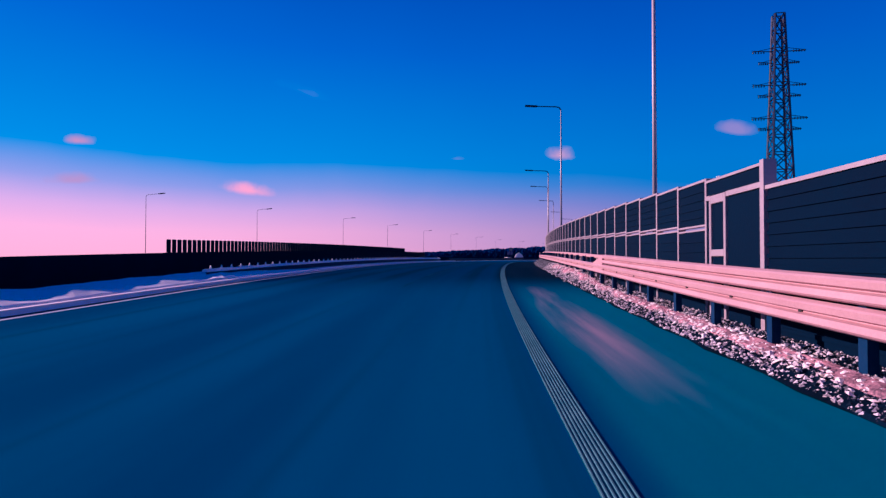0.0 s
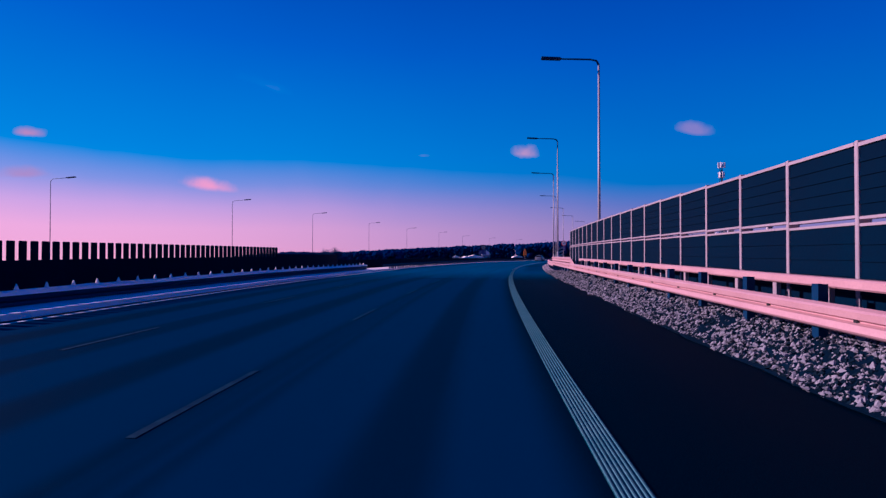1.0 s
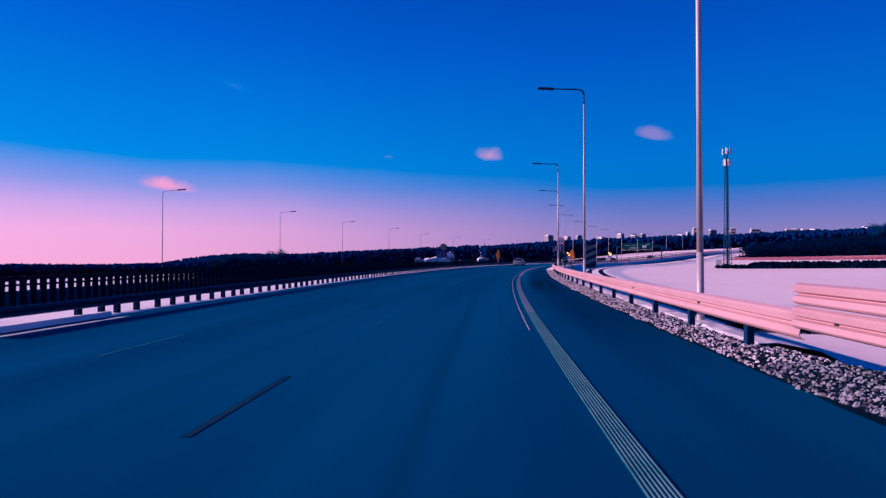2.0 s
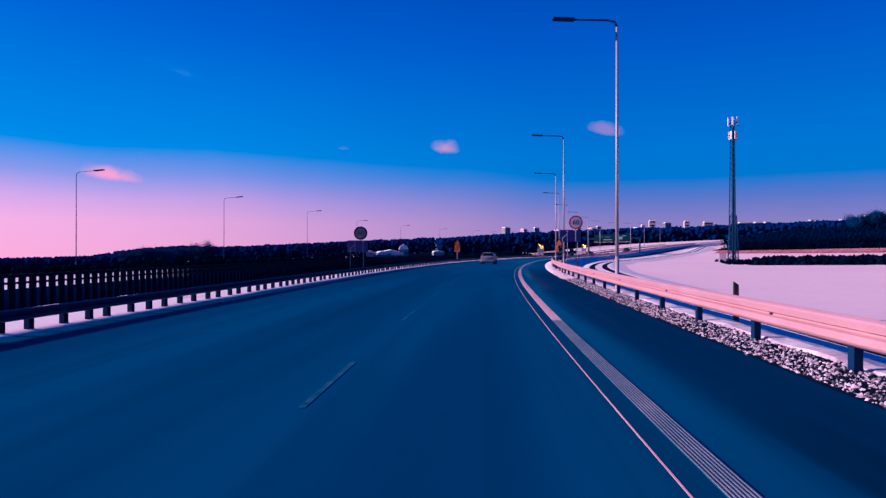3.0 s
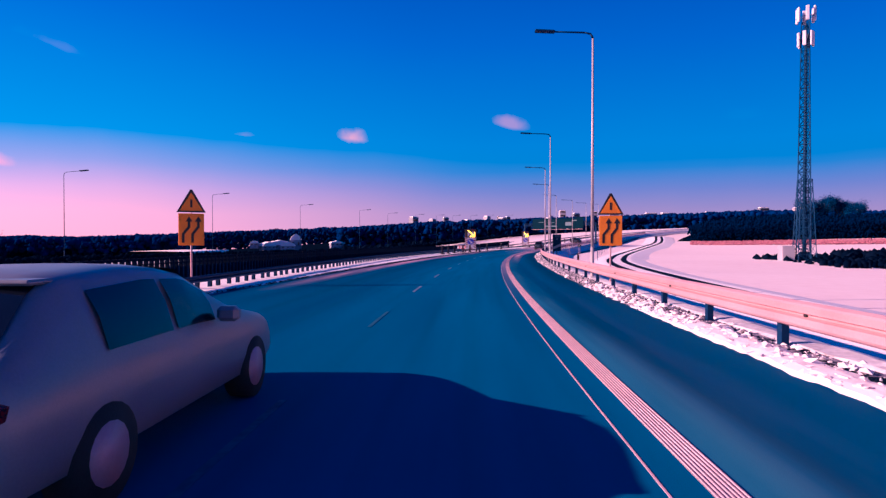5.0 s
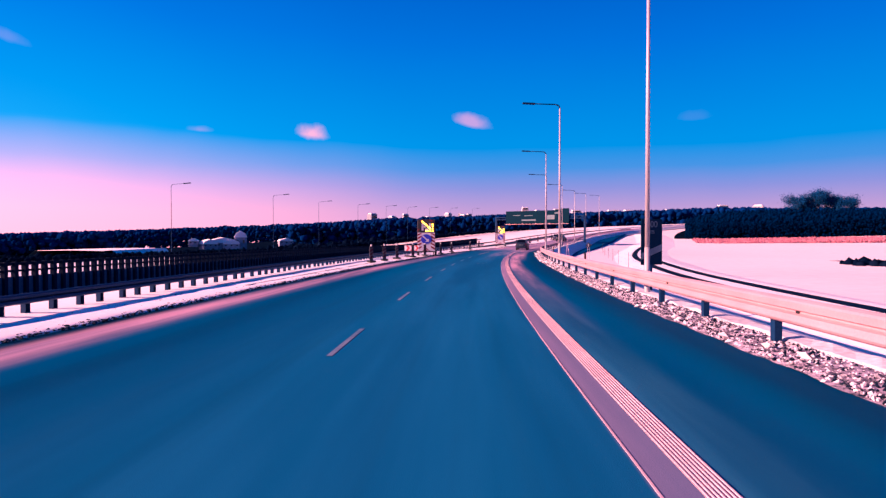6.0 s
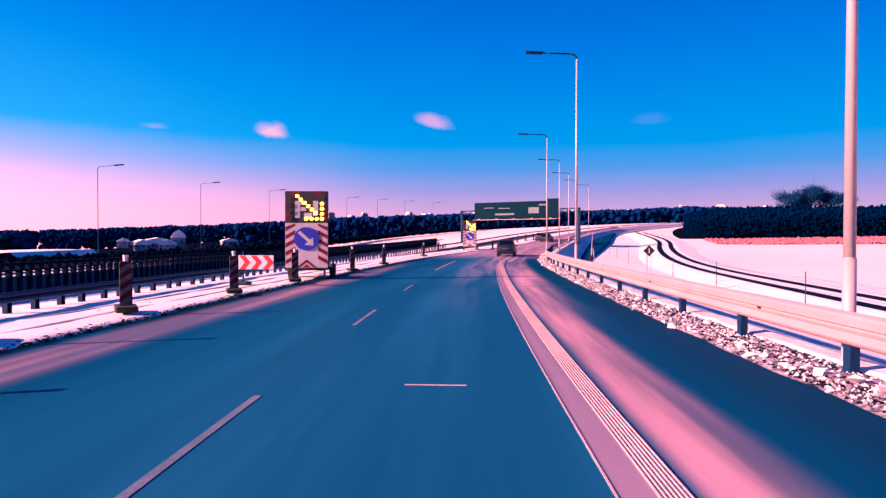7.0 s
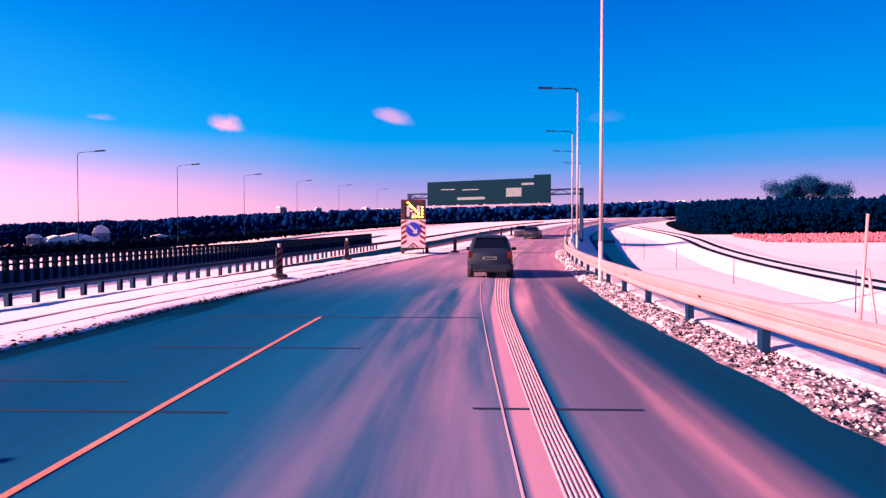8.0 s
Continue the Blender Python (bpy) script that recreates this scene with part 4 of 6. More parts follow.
# ---- guard rails ----
def w_profile(n, z0, z1, face=-1, t=0.010):
    h = z1 - z0
    pts = [(0.075, 0.0), (0.02, 0.08), (0.0, 0.16), (0.012, 0.40), (0.085, 0.47), (0.085, 0.53), (0.012, 0.60), (0.0, 0.84), (0.02, 0.92), (0.075, 1.0)]
    front = [(n + face * (0.075 - d), z0 + h * f) for d, f in pts]
    backp = [(a - face * t, b) for a, b in reversed(front)]
    return front + backp


def guard_rail(runs, posts, label, group, material, post_mat, post_lo, post_hi, post_n, post_name="post"):
    rail = thing("guard_rail", pose(0, 0, 0), label, "guard rail", group)
    for prof, s0, s1 in runs:
        s = s0
        while s < s1 - 0.1:
            e = min(s + 8.0, s1)
            part("beam", ribbon("beam", prof, s, e, 1.0, material, closed=True), rail)
            s = e
    pm = None
    for s in posts:
        if pm is None:
            bm = bmesh.new()
            add_box(bm, (-0.05, -0.07, post_lo), (-0.035, 0.07, post_hi))
            add_box(bm, (-0.035, -0.07, post_lo), (0.065, -0.055, post_hi))
            add_box(bm, (-0.035, 0.055, post_lo), (0.065, 0.07, post_hi))
            pm = from_bm("post", bm, post_mat)
        part(post_name, pm, rail, "", stand(s, post_n))
    return rail


bolt_me = None


def add_bolts(rail, s0, s1, step, n, z):
    global bolt_me
    if bolt_me is None:
        bolt_me = box_mesh("bolt", (-0.02, -0.035, -0.02), (0.02, 0.035, 0.02), M["black"], 0.005)
    s = s0
    while s < s1:
        part("bolt", bolt_me, rail, "", stand(s, n, z))
        s += step


r = guard_rail([(w_profile(3.18, 0.40, 0.80), 84.0, 430.0)], list(np.arange(86.0, 330, 2.85)), "galvanised guard rail on dark steel posts in gravel", "guard rails", M["zinc"], M["zinc_dark"], -0.3, 0.74, 3.30)
add_bolts(r, 88.0, 330, 5.7, 3.18, 0.60)
r = guard_rail([(w_profile(3.08, 0.56, 0.86), -40.0, 84.0), (w_profile(3.10, 0.88, 1.17), -40.0, 18.5), (w_profile(3.10, 0.88, 1.17), 68.5, 84.0)],
               list(np.arange(-30.0, 84, 1.9)), "double galvanised guard rail beside the noise wall", "guard rails", M["zinc"], M["zinc_dark"], -0.3, 1.05, 3.2)
add_bolts(r, -10.0, 84, 1.9, 3.085, 0.71)
# sloping end plates where the rail doubles
for s0, s1, up in ((18.5, 20.2, False), (66.8, 68.5, True)):
    z = [(0.60, 1.17), (0.60, 0.86)] if not up else [(0.60, 0.86), (0.60, 1.17)]
    verts = [at(s0, 3.04, z[0][0]), at(s1, 3.04, z[1][0]), at(s1, 3.04, z[1][1]), at(s0, 3.04, z[0][1])]
    verts += [v + (at(s0, 3.055) - at(s0, 3.04)) for v in verts]
    part("end_plate", raw_mesh("end_plate", verts, [(0, 1, 2, 3), (7, 6, 5, 4), (0, 4, 5, 1), (1, 5, 6, 2), (2, 6, 7, 3), (3, 7, 4, 0)], M["zinc"]), r, "flat sloping end plate")
hand = thing("parapet_rail", pose(0, 0, 0), "flat-topped steel parapet rail on short posts before the noise wall", "railing", "guard rails")
for k in range(6):
    s0, s1 = 19.6 + k * 8.0, min(27.6 + k * 8.0, 67.4)
    part("top_rail", ribbon("top_rail", [(3.36, 1.00), (3.34, 1.02), (3.34, 1.10), (3.36, 1.12), (3.50, 1.12), (3.52, 1.10), (3.52, 1.02), (3.50, 1.00)], s0, s1, 1.0, M["zinc"], closed=True), hand)
pm = box_mesh("rail_post", (-0.04, -0.05, 0.0), (0.04, 0.05, 1.0), M["wall_frame"], 0.01)
for s in np.arange(20.2, 67.2, 1.3):
    part("rail_post", pm, hand, "", stand(s, 3.43))

LEFT_RAIL = ([86, 200, 250, 300, 430], [-10.82, -10.85, -11.3, -11.7, -11.7])


def left_guard_rail():
    rail = thing("guard_rail", pose(0, 0, 0), "guard rail deep in snow, its road side's shade put into the colour", "guard rail", "guard rails")
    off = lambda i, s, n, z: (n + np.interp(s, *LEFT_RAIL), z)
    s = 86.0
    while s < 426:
        # road side is unlit, so the beam takes the copy with painted shade
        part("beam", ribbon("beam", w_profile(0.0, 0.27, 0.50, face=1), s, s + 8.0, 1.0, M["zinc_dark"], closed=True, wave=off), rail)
        s += 8.0
    bm = bmesh.new()
    add_box(bm, (-0.05, -0.07, -0.3), (-0.035, 0.07, 0.49))
    add_box(bm, (-0.035, -0.07, -0.3), (0.065, -0.055, 0.49))
    add_box(bm, (-0.035, 0.055, -0.3), (0.065, 0.07, 0.49))
    pm = from_bm("post", bm, M["zinc_dark"])
    rng = random.Random(2)
    for s in np.arange(89.0, 333, 0.82):
        s = float(s) + rng.uniform(-0.12, 0.12)
        part("post", pm, rail, "", stand(s, float(np.interp(s, *LEFT_RAIL)) - 0.12))


left_guard_rail()


# snow ridge with a low post rail along the bridge
def bridge_rail():
    rail = thing("guard_rail", pose(0, 0, 0), "dark low guard rail with snow caught on its posts", "guard rail", "guard rails")
    s = 23.0
    while s < 86:
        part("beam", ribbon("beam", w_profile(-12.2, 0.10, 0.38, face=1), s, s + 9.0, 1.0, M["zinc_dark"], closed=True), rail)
        s += 9.0
    pm = box_mesh("post", (-0.05, -0.06, -0.3), (0.05, 0.06, 0.37), M["zinc_dark"], 0.01)
    cone = bmesh.new()
    bmesh.ops.create_cone(cone, segments=7, radius1=0.075, radius2=0.012, depth=0.17, cap_ends=True)
    cap = from_bm("snow_cap", cone, M["snow"], True)
    for s in np.arange(23.5, 86, 0.95):
        p = part("post", pm, rail, "", stand(s, -12.3))
        part("snow_cap", cap, p, "small cone of snow on the post", pose(0.10, 0, 0.565))
    me = ribbon("snow_ledge", [(-12.32, 0.38), (-12.30, 0.47), (-12.2, 0.51), (-12.08, 0.47), (-12.06, 0.38)], 23, 86, 0.7, M["snow"], closed=True,
                wave=lambda i, s, n, z: (n, z + (0 if i in (0, 4) else 1) * np.array([noise.noise((a * 0.8, i * 5, 8)) * 0.04 for a in s])))
    tagged(new("snow_ledge", me), "narrow ridge of snow lying on the guard rail", "snow", kind="structure")
    me = ribbon("bank", [(-10.96, 0.02), (-11.2, 0.16), (-11.7, 0.26), (-12.3, 0.34), (-12.8, 0.36), (-13.4, 0.1)], -78, 88, 0.6, M["snow"],
                wave=lambda i, s, n, z: (n + np.array([noise.noise((a * 0.4, i * 3, 2)) * 0.12 for a in s]), (z + np.array([noise.noise((a * 0.7, i * 5, 1)) * 0.09 for a in s])) * np.clip((40 - s) / 16, 0.32, 1)))
    tagged(new("bank", me), "ploughed snow bank beside the bridge kerb", "verge", kind="structure")


bridge_rail()


# ---- noise walls ----
def noise_wall():
    wall = thing("noise_wall", pose(0, 0, 0), "dark ribbed noise wall with pale frames behind the guard rail", "noise wall", "noise walls")
    N, pitch, first, last = 3.80, 1.64, 11.70, 75.66
    count = int(round((last - first) / pitch))
    pitch = (last - first) / count

    def panel(z0, z1, w, ribs):
        bm = bmesh.new()
        add_box(bm, (-0.05, -w / 2, z0), (0.05, w / 2, z1))
        for i in range(1, ribs):
            z = z0 + (z1 - z0) * i / ribs
            add_box(bm, (-0.066, -w / 2, z - 0.022), (-0.05, w / 2, z + 0.022))
        return from_bm("panel", bm, M["wall_panel"])

    low, high = panel(0.12, 1.75, pitch - 0.075, 8), panel(1.87, 2.72, pitch - 0.075, 5)
    post = box_mesh("post", (-0.085, -0.035, -0.3), (0.085, 0.035, 2.79), M["wall_frame"], 0.01)
    rail_a = box_mesh("rail", (-0.075, -pitch / 2 + 0.05, 1.75), (0.07, pitch / 2 - 0.05, 1.785), M["wall_frame"])
    rail_b = box_mesh("rail", (-0.075, -pitch / 2 + 0.05, 1.835), (0.07, pitch / 2 - 0.05, 1.87), M["wall_frame"])
    cap = box_mesh("cap", (-0.08, -pitch / 2 + 0.05, 2.72), (0.08, pitch / 2 - 0.05, 2.765), M["wall_frame"])
    for i in range(count + 1):
        s = first + i * pitch
        part("post", post, wall, "", stand(s, N))
        if i < count:
            m = stand(s + pitch / 2, N)
            for nm, me in (("panel", low), ("panel", high), ("rail", rail_a), ("rail", rail_b), ("cap", cap)):
                part(nm, me, wall, "", m)
    # bay with a service door
    m = stand(10.45, N)
    door = part("door", box_mesh("door", (-0.06, 0.36, 0.1), (0.05, 0.94, 2.29), M["wall_panel"], 0.01), wall, "narrow dark service door", m)
    for nm, lo, hi in (("door_frame", (-0.10, 0.28, 0.0), (0.07, 0.36, 2.45)), ("door_frame", (-0.10, 0.94, 0.0), (0.07, 1.02, 2.45)),
                       ("door_frame", (-0.10, 0.36, 2.29), (0.07, 0.94, 2.45)), ("door_frame", (-0.10, 0.36, 1.29), (0.05, 0.94, 1.42))):
        part(nm, box_mesh(nm, lo, hi, M["wall_frame"], 0.01), door)
    for nm, lo, hi, mt in (("panel", (-0.05, -1.02, 0.1), (0.05, 0.27, 2.36), "wall_panel"), ("panel", (-0.05, 1.03, 0.1), (0.05, 1.22, 2.36), "wall_panel"), ("panel", (-0.05, -1.02, 2.47), (0.05, 1.22, 2.72), "wall_panel"),
                           ("rail", (-0.09, -1.02, 2.37), (0.07, 0.27, 2.46), "wall_frame"), ("rail", (-0.09, 1.03, 2.37), (0.07, 1.22, 2.46), "wall_frame"), ("cap", (-0.08, -1.02, 2.72), (0.08, 1.22, 2.765), "wall_frame"),
                           ("post", (-0.1, -1.16, -0.3), (0.1, -1.03, 2.80), "wall_frame")):
        part(nm, box_mesh(nm, lo, hi, M[mt]), wall, "", m)
    # older stretch with plain louvres
    for k in range(8):
        s = 9.26 - 1.9 - k * 3.8
        mm = stand(s, N)
        bm = bmesh.new()
        add_box(bm, (-0.05, -1.86, 0.1), (0.05, 1.86, 2.40))
        for i in range(1, 13):
            z = 0.1 + i * 0.18
            add_box(bm, (-0.075, -1.86, z - 0.03), (-0.05, 1.86, z + 0.03))
        part("panel", from_bm("panel", bm, M["wall_panel"]), wall, "dark louvred panel", mm)
        part("cap", box_mesh("cap", (-0.08, -1.9, 2.40), (0.08, 1.9, 2.46), M["wall_frame"]), wall, "", mm)


noise_wall()


def left_wall():
    wall = thing("noise_wall", pose(0, 0, 0), "dark timber noise wall with a toothed top", "noise wall", "noise walls")

    def run(s0, s1, top, count):
        step = (s1 - s0) / count
        for k in range(count):
            part("panel", ribbon("panel", [(-14.17, -0.8), (-14.17, top), (-14.02, top), (-14.02, -0.8)], s0 + k * step, s0 + (k + 1) * step, 2.0, M["black_wall"], closed=True), wall)

    run(-37.0, 23.4, 1.18, 10)
    run(23.4, 72.7, 1.19, 9)
    run(72.7, 84.0, 1.34, 2)
    tooth = box_mesh("tooth", (-0.04, -0.128, 1.12), (0.04, 0.128, 1.747), M["black_wall"], 0.02)
    for i in range(119):
        part("tooth", tooth, wall, "", stand(23.55 + i * 0.416, -14.095))


left_wall()


def picket_fence(s0, s1):
    fence = thing("picket_fence", pose(0, 0, 0), "dark picket parapet along the opposite carriageway", "fence", "picket fences")
    slat = box_mesh("picket", (-0.10, -0.08, -0.75), (0.10, 0.08, 0.80), M["black_wall"], 0.01)
    s = s0
    while s < s1:
        part("picket", slat, fence, "", stand(s, -19.0))
        s += 0.48
    for z0, z1 in ((0.42, 0.50), (0.66, 0.78)):
        part("fence_rail", ribbon("fence_rail", [(-19.07, z0), (-19.07, z1), (-18.99, z1), (-18.99, z0)], s0, s1, 2.0, M["black_wall"], closed=True), fence)
    # added sheet, no real board: gives the lower gaps their blue-grey background
    part("kick_board", ribbon("kick_board", [(-19.08, -0.75), (-19.08, 0.24), (-19.02, 0.24), (-19.02, -0.75)], s0, s1, 2.0, M["mast"], closed=True), fence, "added blue-grey sheet standing in for the background between the pickets")


picket_fence(84, 214)
picket_fence(214, 350)
me = ribbon("snow_bank", [(-19.6, -0.7), (-20.2, 0.02), (-20.6, 0.06), (-24.0, 0.22), (-25.6, 0.30), (-26.2, 0.24), (-27.4, -0.7)], 82, 352, 1.5, M["snow"],
            wave=lambda i, s, n, z: (n, z + (0.07 if 0 < i < 6 else 0) * np.array([noise.noise((a * 0.3, i * 3, 12)) for a in s]) - np.interp(s, [258, 266, 292, 304], [0, 0.5, 0.5, 0.12])))
tagged(new("snow_bank", me), "ploughed snow bank behind the picket parapet", "snow", kind="structure")


# ---- street lamps ----
def street_lamp(arm, tall, label):
    """A tapered steel mast with a short side arm and a flat lantern; the arm points along local -x for arm > 0."""
    lamp = thing("street_lamp", pose(0, 0, -50), label, "street lamp", "street lamps")
    k = 1.0 if arm > 0 else 0.55
    part("mast", tube_mesh("mast", [(0, 0, -1.2), (0, 0, 1.4), (0, 0, 1.42), (0, 0, tall)], [0.082 * k, 0.080 * k, 0.072 * k, 0.046 * k], M["lamp_steel" if arm > 0 else "mast"], 12), lamp)
    bend = [(0, 0, tall - 0.02), (-0.10 * arm, 0, tall + 0.18), (-0.35 * arm, 0, tall + 0.25), (-1.75 * arm, 0, tall + 0.33)]
    part("arm", tube_mesh("arm", bend, [0.05 * k, 0.045 * k, 0.042 * k, 0.038 * k], M["zinc_dark"], 8), lamp)
    bm = bmesh.new()
    add_box(bm, (-0.45, -0.15, -0.05), (0.45, 0.15, 0.05), 0.03, 0, pose(-2.15 * arm, 0, tall + 0.36, 0, 4 * arm, 0))
    part("lantern", from_bm("lantern", bm, M["zinc_dark"]), lamp, "flat dark lantern head")
    return lamp


proto = street_lamp(1, 10.85, "tall galvanised street lamp behind the guard rail")
right_lamps = [(17.0, 4.25), (43.0, 4.2), (65.7, 4.05), (89.6, 3.75), (109.6, 3.8), (136.4, 3.65), (160.7, 3.65), (184.4, 3.65), (208.9, 3.65), (233.9, 3.65), (257.6, 3.65), (279.9, 3.65),
               (303.3, 3.15), (322.8, 3.9), (342.5, 3.8), (362.4, 3.8), (384, 3.65)]
for i, (s, n) in enumerate(right_lamps):
    copy_thing(proto, stand(s, n, {43.0: 0.6, 65.7: -0.9, 89.6: 0.2}.get(s, 0.0)))
for o in list(proto.children_recursive) + [proto]:
    bpy.data.objects.remove(o)
proto = street_lamp(-1, 8.8, "slender street lamp beyond the opposite carriageway")
for s, n in [(65.6, -45.5), (87.3, -43.1), (108.6, -37.5), (130.9, -36.9), (157.4, -37.7), (180.4, -38.1), (204.5, -38.7), (233.5, -43.0), (258.4, -43.3), (281.9, -41.8), (299.7, -37.7), (316.9, -38.3), (330.4, -36.3), (342.4, -34.8),
             (357.4, -35.3), (373.4, -35.3), (390.4, -35.3), (410.4, -35.3)]:
    copy_thing(proto, stand(s, n, -0.6, 0, land))
for o in list(proto.children_recursive) + [proto]:
    bpy.data.objects.remove(o)


# ---- road signs ----
def disc_mesh(name, r, y0, y1, material, sides=40):
    return prism_mesh(name, [(r * math.cos(2 * math.pi * i / sides), r * math.sin(2 * math.pi * i / sides)) for i in range(sides)], y0, y1, material)


def text_mesh(name, body, size, material, depth=0.004):
    """Letters of the built-in font as a mesh that faces -y, centred on the origin."""
    cu = bpy.data.curves.new(name, "FONT")
    cu.body, cu.size, cu.extrude, cu.align_x, cu.align_y = body, size, depth, "CENTER", "CENTER"
    ob = new(name, cu)
    bpy.context.view_layer.update()
    me = bpy.data.meshes.new_from_object(ob)
    bpy.data.objects.remove(ob)
    bpy.data.curves.remove(cu)
    me.transform(Matrix.Rotation(radians(90), 4, "X"))
    me.materials.clear()
    me.materials.append(material)
    return me


def stroke(name, pts, w, y0, y1, material):
    """A bent bar of width w along points in x, z."""
    bm = bmesh.new()
    for (xa, za), (xb, zb) in zip(pts, pts[1:]):
        d = Vector((xb - xa, 0, zb - za))
        q = Vector((-d.z, 0, d.x)).normalized() * (w / 2)
        e = d.normalized() * (w * 0.2)
        a, b = Vector((xa, 0, za)) - e, Vector((xb, 0, zb)) + e
        vs = [bm.verts.new((p.x, y, p.z)) for y in (y0, y1) for p in (a + q, b + q, b - q, a - q)]
        for f in ((0, 1, 2, 3), (7, 6, 5, 4), (0, 4, 5, 1), (1, 5, 6, 2), (2, 6, 7, 3), (3, 7, 4, 0)):
            bm.faces.new([vs[i] for i in f])
    bmesh.ops.recalc_face_normals(bm, faces=bm.faces)
    return from_bm(name, bm, material)


def lane_sign(m, top, dx, label, red="red", pale="white"):
    """A round 60 limit over a blue board that shows two lanes becoming one, on two posts."""
    sign = thing("speed_sign", m, label, "road sign", "road signs")
    for x in (dx - 0.55, dx + 0.42):
        part("post", tube_mesh("post", [(x, 0.05, -1.0), (x, 0.05, top - 1.1)], [0.026, 0.026], M["zinc_dark"], 8), sign)
    part("post", tube_mesh("post", [(0, 0.05, top - 1.3), (0, 0.05, top - 0.1)], [0.03, 0.03], M["zinc_dark"], 8), sign)
    z = top - 0.5
    disc = part("disc", disc_mesh("disc", 0.5, -0.01, 0.015, M[red]), sign, "red-rimmed round speed limit plate", pose(0, 0, z))
    part("face", disc_mesh("face", 0.385, -0.016, -0.0095, M[pale]), disc)
    part("numeral", text_mesh("numeral", "60", 0.50, M["black"]), disc, "black figures 60", pose(0, -0.021, 0))
    b0, b1 = top - 1.92, top - 1.04
    board = part("board", box_mesh("board", (dx - 0.74, 0.0, b0), (dx + 0.74, 0.025, b1), M["navy"], 0.008), sign, "dark blue lane board")
    c = (b0 + b1) / 2
    part("arrow", stroke("arrow", [(dx + 0.38, b0 + 0.05), (dx + 0.38, b1 - 0.12)], 0.05, -0.006, 0.001, M[pale]), board)
    part("arrow", stroke("arrow", [(dx - 0.22, b0 + 0.05), (dx - 0.22, b1 - 0.12)], 0.035, -0.006, 0.001, M[pale]), board)
    part("arrow", stroke("arrow", [(dx - 0.56, b0 + 0.05), (dx - 0.56, c - 0.16), (dx - 0.22, c + 0.14)], 0.05, -0.007, 0.0005, M[pale]), board)
    for x in (dx + 0.38, dx - 0.22):
        part("arrow_head", prism_mesh("arrow_head", [(x - 0.07, b1 - 0.14), (x + 0.07, b1 - 0.14), (x, b1 - 0.03)], -0.007, 0.0005, M[pale]), board)
    return sign


lane_sign(stand(155.4, 4.15), 4.24, -0.40, "round 60 limit over a blue lane board behind the rail")
# dim film variants put this sign's shade into its colours
lane_sign(stand(154.1, -11.62, 0, 16), 3.48, -0.2, "round 60 limit over a blue board in snow, shade in its colours", "shade_red", "dim_print")


def works_sign(m, z0, label):
    """An orange warning triangle over an orange board with two winding arrows."""
    sign = thing("works_sign", m, label, "road sign", "road signs")
    part("post", tube_mesh("post", [(0, 0.05, -1.0), (0, 0.05, z0 + 1.9)], [0.035, 0.035], M["zinc"], 8), sign)
    tri = part("triangle", prism_mesh("triangle", [(-0.50, z0 + 1.22), (0.50, z0 + 1.22), (0.04, z0 + 2.06), (-0.04, z0 + 2.06)], -0.01, 0.012, M["black"]), sign, "dark-edged warning triangle")
    part("face", prism_mesh("face", [(-0.40, z0 + 1.28), (0.40, z0 + 1.28), (0.0, z0 + 1.95)], -0.016, -0.009, M["orange"]), tri)
    part("symbol", stroke("symbol", [(0, z0 + 1.42), (0, z0 + 1.68)], 0.075, -0.022, -0.015, M["black"]), tri)
    board = part("board", box_mesh("board", (-0.44, -0.005, z0), (0.44, 0.015, z0 + 1.18), M["orange"], 0.006), sign, "orange diversion board")
    for x in (-0.2, 0.12):
        part("arrow", stroke("arrow", [(x - 0.08, z0 + 0.12), (x - 0.08, z0 + 0.42), (x + 0.12, z0 + 0.68), (x + 0.12, z0 + 0.92)], 0.09, -0.012, -0.004, M["black"]), board)
        part("arrow_head", prism_mesh("arrow_head", [(x, z0 + 0.88), (x + 0.24, z0 + 0.88), (x + 0.12, z0 + 1.08)], -0.012, -0.004, M["black"]), board)


works_sign(stand(205.4, 3.75), 1.50, "orange works signs on a post behind the guard rail")
works_sign(stand(202.9, -12.0, 0, 34), 1.52, "shaded orange works signs on a post in the snow")


def distance_board(m, stripes, body, label):
    sign = thing("distance_board", m, label, "road sign", "road signs")
    part("post", tube_mesh("post", [(0, 0.06, -1.0), (0, 0.06, 1.9)], [0.06, 0.06], M["zinc_dark"], 8), sign)
    board = part("board", box_mesh("board", (-0.42, 0, 0.86), (0.42, 0.03, 2.38), M["teal_board"], 0.01), sign)
    for k in range(stripes):
        z = 1.03 + k * 0.42
        part("stripe", prism_mesh("stripe", [(-0.40, z), (0.40, z + 0.30), (0.40, z + 0.52), (-0.40, z + 0.22)], -0.006, 0.001, M["dim_print"]), board)
    if body:
        part("writing", text_mesh("writing", body, 0.30, M["dim_print"]), board, "pale figures", pose(0, -0.006, 2.2))
        part("writing", text_mesh("writing", "m", 0.26, M["dim_print"]), board, "pale letter", pose(0, -0.006, 1.97))
    else:
        for x in (-0.18, 0.0, 0.18):
            part("writing", box_mesh("writing", (x - 0.05, -0.006, 2.10), (x + 0.05, 0.001, 2.29), M["dim_print"]), board, "unreadable pale figure")
    return sign


distance_board(stand(177.0, 4.25, -0.1, 22), 2, "", "dark blue distance board with two white stripes behind the guard rail")
distance_board(stand(235.9, 4.35, -0.05, 22), 1, "100", "dark blue distance board reading 100 m with one stripe")
distance_board(stand(113.2, 4.55, 0, 22), 3, "", "dark blue distance board with three white stripes behind the guard rail")

